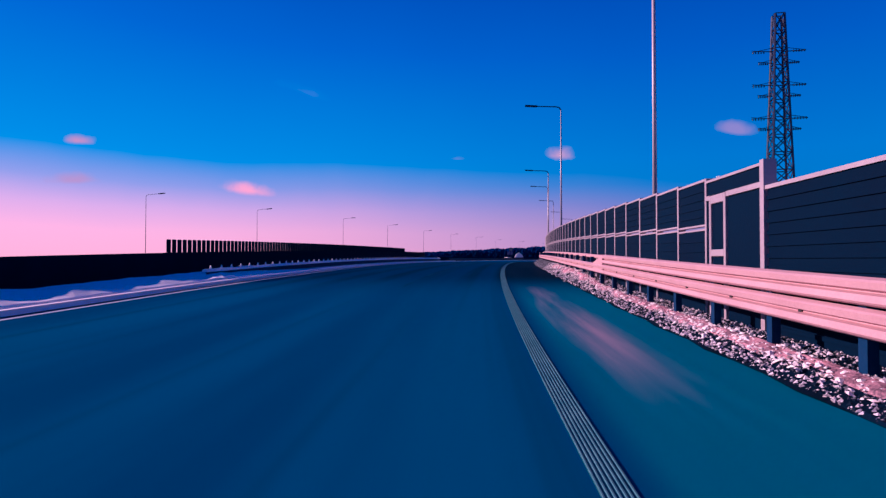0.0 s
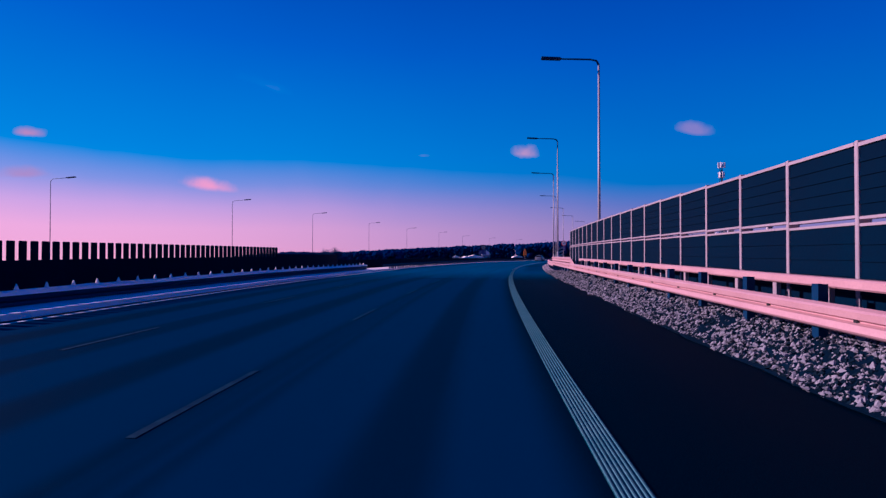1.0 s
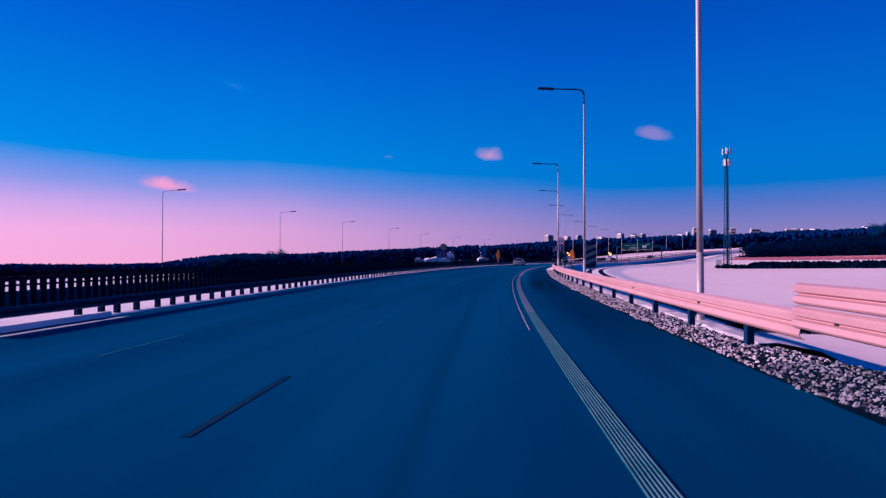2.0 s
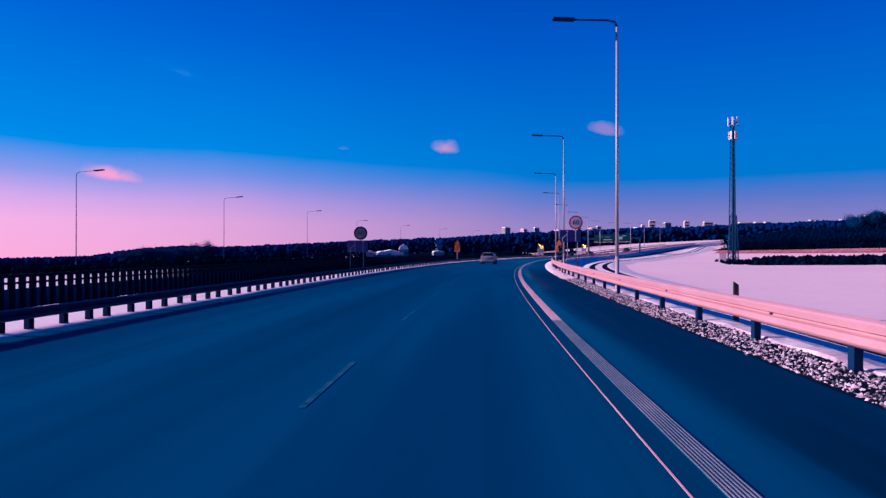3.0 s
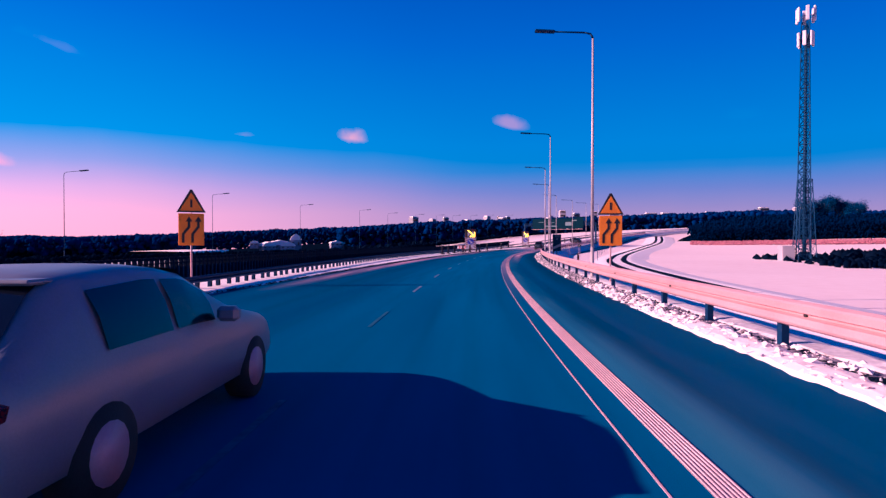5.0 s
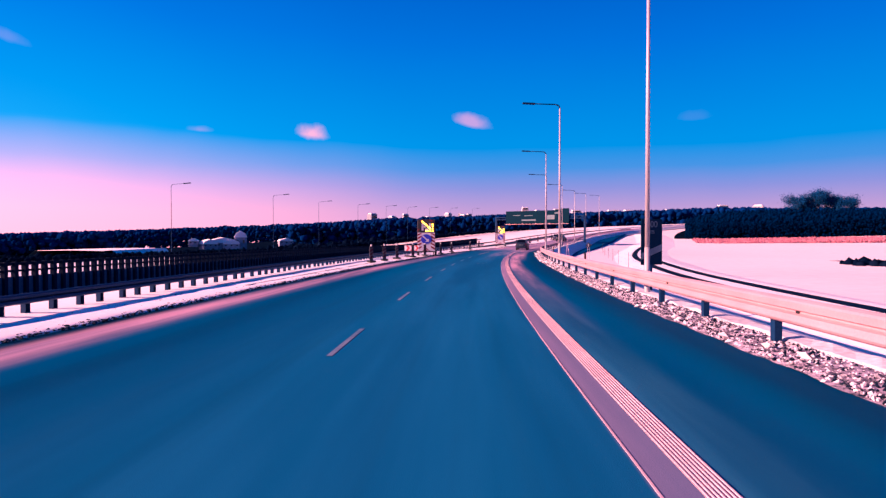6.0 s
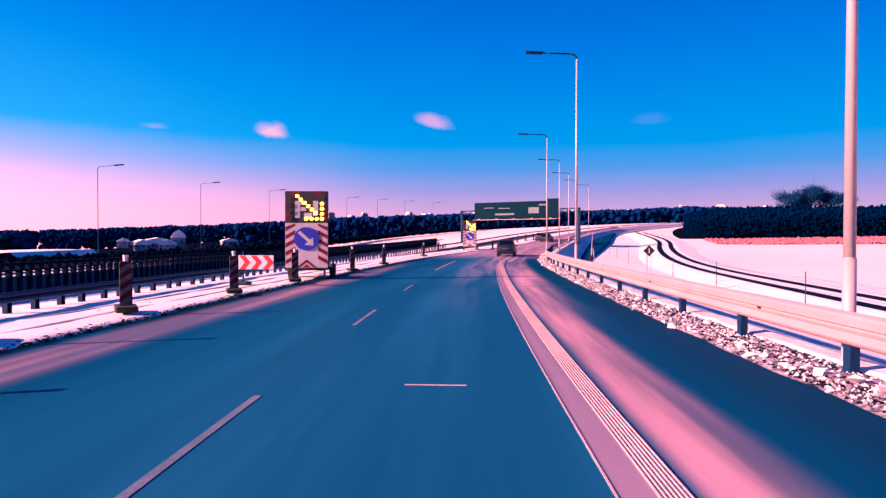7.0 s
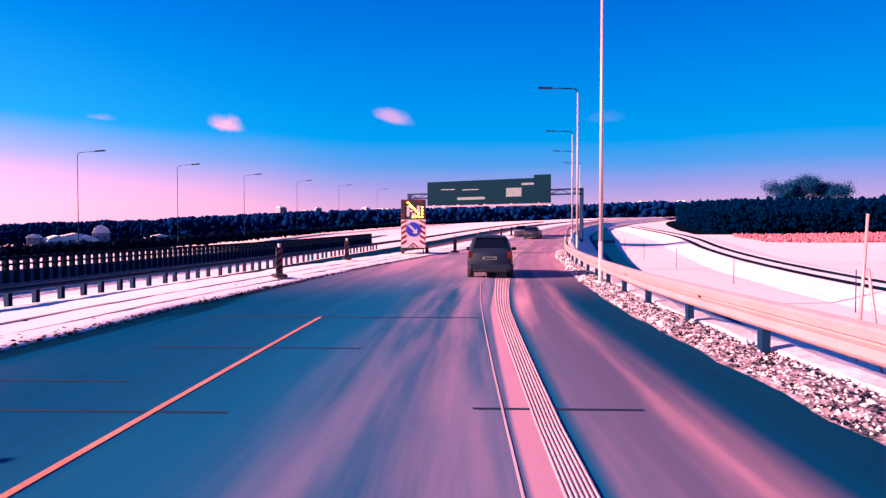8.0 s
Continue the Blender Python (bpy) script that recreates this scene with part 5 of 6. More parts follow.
diamond = thing("diamond_sign", stand(285.2, 8.6, -1.0, 0, land), "small dark diamond sign on thin posts in the snow field", "road sign")
part("plate", box_mesh("plate", (-0.24, -0.01, -0.24), (0.24, 0.01, 0.24), M["black"], 0.01), diamond, "", pose(0, 0, 2.0, 0, 45, 0))
part("mark", box_mesh("mark", (-0.03, -0.016, -0.14), (0.03, -0.009, 0.14), M["white"]), diamond, "", pose(0, 0, 2.0))
for x in (-0.1, 0.12):
    part("post", tube_mesh("post", [(x, 0.03, -0.4), (x, 0.03, 1.8)], [0.02, 0.02], M["zinc"], 6), diamond)


# ---- works equipment ----
def beacon(label):
    """A guide beacon: a striped blade on a black foot."""
    b = thing("guide_beacon", pose(0, 0, -60), label, "guide beacon", "guide beacons")
    bm = bmesh.new()
    add_box(bm, (-0.22, -0.38, 0.0), (0.22, 0.38, 0.12), 0.03)
    part("foot", from_bm("foot", bm, M["rubber"]), b, "black rubber foot")
    # blade and stripes use the films with the backlit shade painted in
    blade = part("blade", box_mesh("blade", (-0.125, -0.02, 0.12), (0.125, 0.02, 1.08), M["shade_white"], 0.012), b)
    for k in range(4):
        z = 0.2 + k * 0.24
        part("stripe", prism_mesh("stripe", [(-0.12, z), (0.12, z + 0.16), (0.12, z + 0.28), (-0.12, z + 0.12)], -0.026, -0.019, M["shade_red"]), blade)
    bm = bmesh.new()
    add_tube(bm, (0, 0, 1.08), (0, 0, 1.22), 0.05, 0.06, 10)
    part("lamp", from_bm("lamp", bm, M["white"]), b, "small warning lamp")
    return b


proto = beacon("red and white guide beacon on a black foot in the snow")
for s, n, a in ((255.0, -9.2, 30), (258.3, -9.0, 24), (262.0, -8.8, 34), (266.4, -8.3, 26), (271.0, -8.0, 20), (278.4, -7.6, 30), (286.0, -7.5, 26), (303.5, -7.72, 32), (315.2, -8.5, 24), (324.0, -3.4, 24), (340.0, -3.8, 24), (349.5, -4.2, 24), (355.8, -4.0, 24), (360.0, -3.4, 24), (369.0, -3.2, 24)):
    copy_thing(proto, stand(s, n, 0.1, a))
for o in list(proto.children_recursive) + [proto]:
    bpy.data.objects.remove(o)


def arrow_trailer(m, label, lit):
    """A towed board: chevron frame, lamp arrow above, blue arrow disc in the middle."""
    t = thing("arrow_trailer", m, label, "arrow board", "arrow boards")
    part("frame", box_mesh("frame", (-0.86, 0.0, 0.42), (0.86, 0.07, 3.78), M["black"], 0.02), t)
    board = part("chevron_panel", box_mesh("chevron_panel", (-0.84, -0.02, 0.46), (0.84, 0.0, 2.40), M["panel_white"]), t, "red and white striped panel")
    for k in range(6):
        z = 0.62 + k * 0.36
        for x0, x1 in ((-0.83, -0.45), (0.83, 0.45)):
            lo = [(x0, z), (x1, z + 0.22), (x1, min(z + 0.40, 2.38)), (x0, min(z + 0.18, 2.38))]
            if z + 0.22 < 2.36:
                part("stripe", prism_mesh("stripe", lo, -0.026, -0.019, M["panel_red"]), board)
    for k in range(2):
        w = 0.40 - k * 0.24
        part("stripe", prism_mesh("stripe", [(-w, 0.48), (0, 0.48 + w * 0.85), (w, 0.48), (w - 0.14, 0.48), (0, 0.48 + (w - 0.14) * 0.85), (-w + 0.14, 0.48)], -0.026, -0.019, M["panel_red"]), board)
    disc = part("disc", disc_mesh("disc", 0.50, -0.05, -0.027, M["blue"]), t, "blue disc with a white slanting arrow", pose(0, 0, 1.72))
    part("arrow", stroke("arrow", [(-0.28, 0.28), (0.12, -0.12)], 0.13, -0.058, -0.049, M["panel_white"]), disc)
    part("arrow_head", prism_mesh("arrow_head", [(0.28, -0.30), (0.26, 0.06), (-0.08, -0.26)], -0.058, -0.049, M["panel_white"]), disc)
    panel = part("lamp_panel", box_mesh("lamp_panel", (-0.84, -0.025, 2.44), (0.84, 0.0, 3.76), M["black"]), t, "dark panel with amber lamps")
    for (x0, z0, x1, z1) in ((-0.46, 2.62, -0.26, 3.36), (0.26, 2.72, 0.46, 3.36), (-0.24, 3.18, 0.0, 3.36), (-0.1, 2.62, 0.2, 2.84), (-0.24, 2.92, -0.02, 3.08)):
        part("pale_cell", box_mesh("pale_cell", (x0, -0.031, z0), (x1, -0.024, z1), M["panel_white"]), panel)
    for sx in (-1, 1):
        part("stripe", prism_mesh("stripe", [(sx * 0.83, 2.50), (sx * 0.60, 2.62), (sx * 0.60, 2.86), (sx * 0.83, 2.74)], -0.031, -0.024, M["panel_red"]), panel)
        part("stripe", prism_mesh("stripe", [(sx * 0.20, 3.74), (sx * 0.60, 3.50), (sx * 0.60, 3.66), (sx * 0.42, 3.74)], -0.031, -0.024, M["panel_red"]), panel)
    lamps = [(-0.36 + 0.145 * k, 3.56 - 0.145 * k) for k in range(6)] + [(0.62, 2.58 + 0.22 * k) for k in range(4)] + [(0.62 - 0.21 * k, 2.58) for k in range(1, 4)]
    lm = disc_mesh("lamp", 0.068, -0.06, -0.03, M["amber_on" if lit else "amber_off"], 14)
    for x, z in lamps:
        part("lamp", lm, panel, "round amber lamp", pose(x, -0.002, z))
    for x, z in ((-0.66, 3.5), (-0.66, 3.2), (-0.66, 2.9), (-0.66, 2.62), (0.66, 3.5)):
        part("lamp_hood", disc_mesh("lamp_hood", 0.1, -0.08, -0.02, M["rubber"], 14), panel, "", pose(x, 0, z))
    part("chassis", box_mesh("chassis", (-0.75, 0.1, 0.34), (0.75, 2.2, 0.5), M["black"], 0.02), t)
    part("drawbar", box_mesh("drawbar", (-0.05, 2.2, 0.36), (0.05, 3.6, 0.46), M["black"], 0.01), t)
    part("battery_box", box_mesh("battery_box", (-0.5, 0.9, 0.5), (0.5, 1.7, 0.95), M["black"], 0.03), t)
    for x in (-0.86, 0.86):
        w = part("wheel", tube_mesh("wheel", [(x - 0.1, 1.1, 0.3), (x + 0.1, 1.1, 0.3)], [0.3, 0.3], M["rubber"], 18), t)
        part("rim", tube_mesh("rim", [(x - 0.105, 1.1, 0.3), (x + 0.105, 1.1, 0.3)], [0.17, 0.17], M["zinc_dark"], 14), w)
    for x in (-0.7, 0.7):
        part("leg", box_mesh("leg", (x - 0.04, 0.0, 0.0), (x + 0.04, 0.08, 0.5), M["black"]), t)
    for x in (-0.6, 0.6):
        part("brace", tube_mesh("brace", [(x, 0.08, 2.6), (x, 1.6, 0.5)], [0.03, 0.03], M["black"], 6), t)
    return t


arrow_trailer(stand(273.2, -8.25, 0.06, 6) @ Matrix.Diagonal((1.03, 1.0, 0.95, 1.0)), "tall red and white arrow trailer standing in the snow", True)
arrow_trailer(stand(322.5, -6.1, 0.05, 6), "red and white arrow trailer with a lit amber arrow", True)

chev = thing("chevron_board", stand(269.8, -9.05, 0.05), "low red and white chevron board beside the arrow trailer", "chevron board")
cb = part("board", box_mesh("board", (-0.68, 0, 0.55), (0.68, 0.03, 1.05), M["white"], 0.006), chev)
for k in range(3):
    x = -0.56 + k * 0.42
    part("chevron", prism_mesh("chevron", [(x, 0.56), (x + 0.20, 0.56), (x + 0.40, 0.80), (x + 0.20, 1.04), (x, 1.04), (x + 0.20, 0.80)], -0.006, 0.001, M["red"]), cb)
part("post", box_mesh("post", (-0.47, 0.03, 0.0), (-0.42, 0.07, 1.2), M["zinc_dark"]), chev)
part("foot", box_mesh("foot", (-0.68, -0.2, 0.0), (-0.2, 0.25, 0.12), M["rubber"], 0.03), chev)


# marker posts behind the rail
def marker(label):
    k = thing("marker_post", pose(0, 0, -70), label, "marker post", "marker posts")
    part("blade", prism_mesh("blade", [(-0.06, -0.8), (0.06, -0.8), (0.06, 0.92), (-0.06, 1.0)], -0.03, 0.03, M["black"], 0.006), k)
    part("reflector", box_mesh("reflector", (-0.045, -0.036, 0.62), (0.045, -0.029, 0.82), M["tail"]), k)
    return k


proto = marker("dark marker post standing behind the guard rail")
for s, n in ((126.8, 4.5), (158.6, 4.6), (189.4, 4.6), (220.6, 4.6), (251.5, 4.6), (280.6, 4.5)):
    copy_thing(proto, stand(s, n, -0.1))
for o in list(proto.children_recursive) + [proto]:
    bpy.data.objects.remove(o)


# ---- gantry ----
def gantry():
    a, b = land(357.0, -12.1, 0), land(351.0, 9.2, 0)
    mid = (a + b) / 2
    turn = math.degrees(math.atan2(b[1] - a[1], b[0] - a[0]))
    L = float(np.hypot(b[0] - a[0], b[1] - a[1]))
    zb = float(a[2])
    g = thing("sign_gantry", pose(mid[0], mid[1], zb, 0, 0, turn), "steel gantry over the road with a dark green direction board", "sign gantry")
    for x in (-L / 2, L / 2):
        part("leg", box_mesh("leg", (x - 0.2, -0.2, -2.5), (x + 0.2, 0.2, 5.65), M["zinc_dark"], 0.03), g)
    for y in (-0.35, 0.35):
        for z in (5.0, 5.55):
            part("chord", box_mesh("chord", (-L / 2, y - 0.07, z - 0.07), (L / 2, y + 0.07, z + 0.07), M["zinc_dark"], 0.01), g)
    bm = bmesh.new()
    k = int(L / 1.2)
    for i in range(k):
        x0, x1 = -L / 2 + i * L / k, -L / 2 + (i + 1) * L / k
        for y in (-0.35, 0.35):
            add_tube(bm, (x0, y, 5.0 if i % 2 else 5.55), (x1, y, 5.55 if i % 2 else 5.0), 0.035, None, 5)
        add_tube(bm, (x0, -0.35, 5.55), (x1, 0.35, 5.55), 0.03, None, 5)
    part("bracing", from_bm("bracing", bm, M["zinc_dark"]), g)
    x0, x1 = -L / 2 + 2.9, L / 2 - 3.4
    board = part("board", box_mesh("board", (x0, -0.65, 4.0), (x1, -0.5, 6.95), M["green"], 0.03), g, "wide dark green direction board")
    part("exit_panel", box_mesh("exit_panel", (x1 - 2.0, -0.67, 5.3), (x1, -0.52, 7.3), M["green"], 0.02), board)
    for ax, az, w, h in ((0.26, 0.24, 0.23, 0.13), (0.66, 0.45, 0.12, 0.42), (0.78, 0.78, 0.12, 0.10), (0.12, 0.66, 0.12, 0.05), (0.30, 0.62, 0.14, 0.05)):
        cx, cz = x0 + (x1 - x0) * ax, 4.1 + 2.8 * az
        ww, hh = (x1 - x0) * w / 2, 2.45 * h / 2
        part("writing", box_mesh("writing", (cx, -0.662, cz - hh), (cx + 2 * ww, -0.649, cz + hh), M["dim_print"]), board, "pale block of unreadable writing")
    walkway = part("walkway", box_mesh("walkway", (x0, -1.25, 3.78), (x1, -0.45, 3.86), M["zinc"], 0.01), g)
    lm = box_mesh("board_lamp", (-0.12, -0.1, 0.0), (0.12, 0.1, 0.16), M["zinc"], 0.02)
    for i in range(5):
        part("board_lamp", lm, g, "small floodlight", pose(x0 + 1.2 + i * (x1 - x0 - 2.4) / 4, -1.15, 3.86))


gantry()


# ---- masts ----
def lattice(name, height, base, tip, legs, levels, r, material):
    bm = bmesh.new()
    rings = []
    for i in range(levels + 1):
        f = i / levels
        w = base + (tip - base) * f
        rings.append([(w * math.cos(2 * math.pi * (k + 0.5) / legs), w * math.sin(2 * math.pi * (k + 0.5) / legs), height * f) for k in range(legs)])
    for i in range(levels):
        for k in range(legs):
            add_tube(bm, rings[i][k], rings[i + 1][k], r, None, 5, False)
            add_tube(bm, rings[i][k], rings[i + 1][(k + 1) % legs], r * 0.5, None, 4, False)
            add_tube(bm, rings[i][(k + 1) % legs], rings[i + 1][k], r * 0.5, None, 4, False)
            add_tube(bm, rings[i + 1][k], rings[i + 1][(k + 1) % legs], r * 0.5, None, 4, False)
    return from_bm(name, bm, material)


radio = thing("radio_mast", stand(272.9, 39.3, -1.6, 0, land), "tall radio mast with pale antennas on the snow field", "radio mast")
part("lattice", lattice("lattice", 34.0, 1.05, 0.55, 3, 26, 0.09, M["mast"]), radio)
part("ladder", tube_mesh("ladder", [(0.0, 0.0, 0.2), (0.0, 0.0, 33.5)], [0.28, 0.2], M["mast"], 6), radio, "cable duct with ladder")
part("lower_shaft", lattice("lower_shaft", 12.0, 1.7, 1.0, 4, 8, 0.06, M["mast"]), radio)
for z, rr in ((31.6, 0.95), (34.6, 1.15)):
    bm = bmesh.new()
    for k in range(12):
        a0, a1 = 2 * math.pi * k / 12, 2 * math.pi * (k + 1) / 12
        add_tube(bm, (rr * math.cos(a0), rr * math.sin(a0), z), (rr * math.cos(a1), rr * math.sin(a1), z), 0.06, None, 5, False)
        if k % 3 == 0:
            add_tube(bm, (0, 0, z), (rr * math.cos(a0), rr * math.sin(a0), z), 0.05, None, 5, False)
    part("antenna_ring", from_bm("antenna_ring", bm, M["mast"]), radio)
    am = box_mesh("antenna", (-0.22, -0.12, -1.0), (0.22, 0.12, 1.0), M["white"], 0.04)
    for k in range(6):
        a = 60 * k + (20 if z > 33 else 0)
        part("antenna", am, radio, "white panel antenna", pose(rr * math.cos(radians(a)), rr * math.sin(radians(a)), z + (0.4 if z > 33 else 0), 0, 0, a + 90))
part("hut", box_mesh("hut", (-3.2, -1.2, 0.3), (-1.6, 0.8, 2.7), M["far_wall"], 0.04), radio, "small pale equipment hut")

power = thing("power_pylon", stand(75.9, 31.4, -1.6), "dark lattice power pylon with short insulator arms", "power pylon")
part("lattice", lattice("lattice", 31.4, 2.1, 0.74, 4, 15, 0.13, M["pylon"]), power)
for z, w in ((26.9, 3.0), (25.5, 2.3), (22.8, 3.0), (21.5, 2.4), (18.8, 3.1), (17.5, 2.4)):
    for sgn in (-1, 1):
        bm = bmesh.new()
        add_tube(bm, (sgn * 0.5, 0, z), (sgn * w, 0, z + 0.25 * (sgn < 0)), 0.07, 0.04, 6)
        add_tube(bm, (sgn * 0.6, 0, z + 0.5), (sgn * w, 0, z + 0.05), 0.04, None, 5)
        for j in range(5):
            x = sgn * (w * 0.55 + j * w * 0.1)
            add_tube(bm, (x, 0, z - 0.12), (x, 0, z + 0.16), 0.09, 0.05, 6)
        part("insulator_arm", from_bm("insulator_arm", bm, M["pylon"]), power)


# ---- cars ----
def loft(name, sections, material, smooth=True):
    """Closed loops of equal length, joined one after another, with capped ends."""
    verts = [p for sec in sections for p in sec]
    c = len(sections[0])
    faces = [(i * c + j, i * c + (j + 1) % c, (i + 1) * c + (j + 1) % c, (i + 1) * c + j) for i in range(len(sections) - 1) for j in range(c)]
    faces += [tuple(range(c))[::-1], tuple((len(sections) - 1) * c + j for j in range(c))]
    me = raw_mesh(name, verts, faces, material, smooth)
    bm = bmesh.new()
    bm.from_mesh(me)
    bmesh.ops.recalc_face_normals(bm, faces=bm.faces)
    bm.to_mesh(me)
    bm.free()
    return me


def car(m, paint, width, length, belt, roof, rear, label, tall=False):
    """A five-door car that faces +y, its rear at y = 0. roof, belt: heights along the length; rear: where the rear window starts and ends."""
    c = thing("car", m, label, "car", "cars")
    W = width / 2
    ys = sorted({0.0, 0.03, 0.10, 0.22, 0.4, 0.6, 0.8, 1.1, 1.5, 1.9, 2.3, 2.7, 3.0, 3.3, 3.6, 3.9, length - 0.2, length - 0.07, length})

    def zr(y):
        return float(np.interp(y, [a for a, _ in roof], [b for _, b in roof]))

    def zb(y):
        return min(float(np.interp(y, [a for a, _ in belt], [b for _, b in belt])), zr(y) - 0.03)

    def wide(y):
        return W * float(np.interp(y, [0, 0.06, 0.25, 0.6, length - 0.7, length - 0.2, length], [0.90, 0.95, 0.99, 1.0, 1.0, 0.93, 0.80]))

    def roof_w(y):
        t = min(1.0, max(0.0, (zr(y) - zb(y)) / 0.45))
        return wide(y) * (0.93 - 0.19 * t)

    def ring(y):
        w, b, r, rw = wide(y), zb(y), zr(y), roof_w(y)
        lo = float(np.interp(y, [0, 0.1, length - 0.3, length], [0.36, 0.24, 0.22, 0.32]))
        half = [(0.80 * w, lo), (0.95 * w, lo + 0.07), (w, lo + (b - lo) * 0.40), (0.995 * w, lo + (b - lo) * 0.72), (0.955 * w, b), (rw + (0.955 * w - rw) * 0.45, b + (r - b) * 0.52), (rw, b + (r - b) * 0.86), (rw * 0.90, r - (r - b) * 0.02), (rw * 0.5, r + 0.018)]
        return [(-x, y, z) for x, z in half] + [(0, y, r + 0.025)] + [(x, y, z) for x, z in reversed(half)]

    part("body", loft("body", [ring(y) for y in ys], paint), c)

    def pane(name, ya, yb, f, lab, k=6):
        """A window laid just over the sloping skin between ya and yb."""
        slope = math.copysign(1, zr(yb) - zr(ya))
        verts = []
        for i in range(k):
            y = ya + (yb - ya) * i / (k - 1)
            rw = roof_w(y) * f
            for x in (-1.0, -0.6, 0.0, 0.6, 1.0):
                verts.append((x * rw, y - 0.014 * slope, zr(y) + 0.034 - 0.03 * abs(x) ** 3))
        faces = [(i * 5 + j, i * 5 + j + 1, (i + 1) * 5 + j + 1, (i + 1) * 5 + j) for i in range(k - 1) for j in range(4)]
        part(name, raw_mesh(name, verts, faces, M["glass_dark"], True), c, lab)

    pane("rear_window", rear[0], rear[1], 0.86, "dark tinted rear window")
    pane("windscreen", rear[2], rear[3], 0.90, "dark windscreen")
    for sx in (-1, 1):
        for y0, y1 in ((rear[1] + 0.25, 1.75), (1.83, rear[2] + 0.28)):
            verts = []
            for i in range(6):
                y = y0 + (y1 - y0) * i / 5
                w, b, r, rw = wide(y), zb(y), zr(y), roof_w(y)
                for t in (0.10, 0.52, 0.82):
                    x = 0.955 * w + (rw - 0.955 * w) * (t * 0.45 / 0.52 if t <= 0.52 else 0.45 + (t - 0.52) / 0.34 * 0.55)
                    verts.append((sx * (x + 0.012), y, b + (r - b) * t))
            faces = [(i * 3 + j, i * 3 + j + 1, i * 3 + j + 4, i * 3 + j + 3) for i in range(5) for j in range(2)]
            part("side_window", raw_mesh("side_window", verts, faces, M["glass_dark"], True), c, "dark side window")
        bm = bmesh.new()
        add_box(bm, (-0.10, -0.06, -0.07), (0.10, 0.07, 0.07), 0.035)
        part("mirror", from_bm("mirror", bm, paint), c, "door mirror", pose(sx * (W + 0.07), rear[2] + 0.30, zb(rear[2]) + 0.09))
        bm = bmesh.new()
        z = zb(0.06)
        if tall:
            add_box(bm, (sx * W * 0.84 - 0.075, -0.012, z - 0.22), (sx * W * 0.84 + 0.075, 0.16, z + 0.06), 0.03)
        else:
            add_box(bm, (sx * W * 0.72 - 0.20, -0.015, z - 0.17), (sx * W * 0.72 + 0.19, 0.2, z - 0.03), 0.035)
        part("tail_lamp", from_bm("tail_lamp", bm, M["tail"]), c, "dark red tail lamp")
        for y in (0.82, length - 0.88):
            wheel = part("wheel", tube_mesh("wheel", [(sx * (W - 0.22), y, 0.32), (sx * (W + 0.006), y, 0.32)], [0.32, 0.32], M["rubber"], 22), c)
            part("rim", tube_mesh("rim", [(sx * (W - 0.1), y, 0.32), (sx * (W + 0.014), y, 0.32)], [0.19, 0.205], M["zinc"], 16), wheel)
    bm = bmesh.new()
    add_box(bm, (-W * 0.90, -0.07, 0.30), (W * 0.90, 0.14, 0.56), 0.06)
    part("rear_bumper", from_bm("rear_bumper", bm, paint), c)
    part("diffuser", box_mesh("diffuser", (-W * 0.7, -0.075, 0.26), (W * 0.7, 0.1, 0.36), M["black"], 0.02), c, "black lower bumper")
    z = zb(0.06) - 0.20
    part("number_plate", box_mesh("number_plate", (-0.26, -0.022, z - 0.055), (0.26, 0.02, z + 0.055), M["dim_print"], 0.004), c, "pale number plate")
    part("plate_bar", box_mesh("plate_bar", (-0.2, -0.027, z - 0.03), (0.2, -0.020, z + 0.03), M["black"]), c, "plain dark bar")
    part("roof_spoiler", box_mesh("roof_spoiler", (-roof_w(rear[1]) * 0.88, rear[1] - 0.10, zr(rear[1]) + 0.0), (roof_w(rear[1]) * 0.88, rear[1] + 0.12, zr(rear[1]) + 0.035), paint, 0.014), c)
    part("exhaust", tube_mesh("exhaust", [(-W * 0.5, -0.07, 0.27), (-W * 0.5, 0.3, 0.27)], [0.03, 0.03], M["zinc_dark"], 8), c)
    return c


hatch_belt, hatch_roof = [(0, 0.86), (0.1, 0.90), (2.6, 0.90), (3.3, 0.88), (4.3, 0.66)], [(0, 0.90), (0.05, 0.96), (0.16, 1.02), (0.62, 1.38), (0.8, 1.43), (1.6, 1.47), (2.2, 1.43), (3.05, 1.00), (3.4, 0.93), (4.0, 0.82), (4.3, 0.66)]
van_belt, van_roof = [(0, 0.94), (0.1, 0.98), (2.6, 0.98), (3.3, 0.94), (4.3, 0.70)], [(0, 0.96), (0.05, 1.06), (0.10, 1.12), (0.34, 1.50), (0.5, 1.57), (1.2, 1.62), (2.1, 1.58), (3.0, 1.10), (3.4, 1.00), (4.0, 0.88), (4.3, 0.70)]
car(stand(184.9, -4.8), M["silver"], 1.80, 4.3, hatch_belt, hatch_roof, (0.17, 0.66, 2.24, 3.0), "silver hatchback driving on the asphalt in the middle lane")
car(stand(304.6, -0.24, 0, -1), M["graphite"], 1.72, 4.3, van_belt, van_roof, (0.10, 0.36, 2.14, 2.95), "dark grey compact van on the salted asphalt", tall=True)
car(stand(352.0, -0.2, 0), M["graphite"], 1.80, 4.3, hatch_belt, hatch_roof, (0.17, 0.66, 2.24, 3.0), "dark car far ahead on the salted road")
car(stand(358.0, -1.9, 0), M["silver"], 1.80, 4.3, hatch_belt, hatch_roof, (0.17, 0.66, 2.24, 3.0), "pale car far ahead at the road edge")


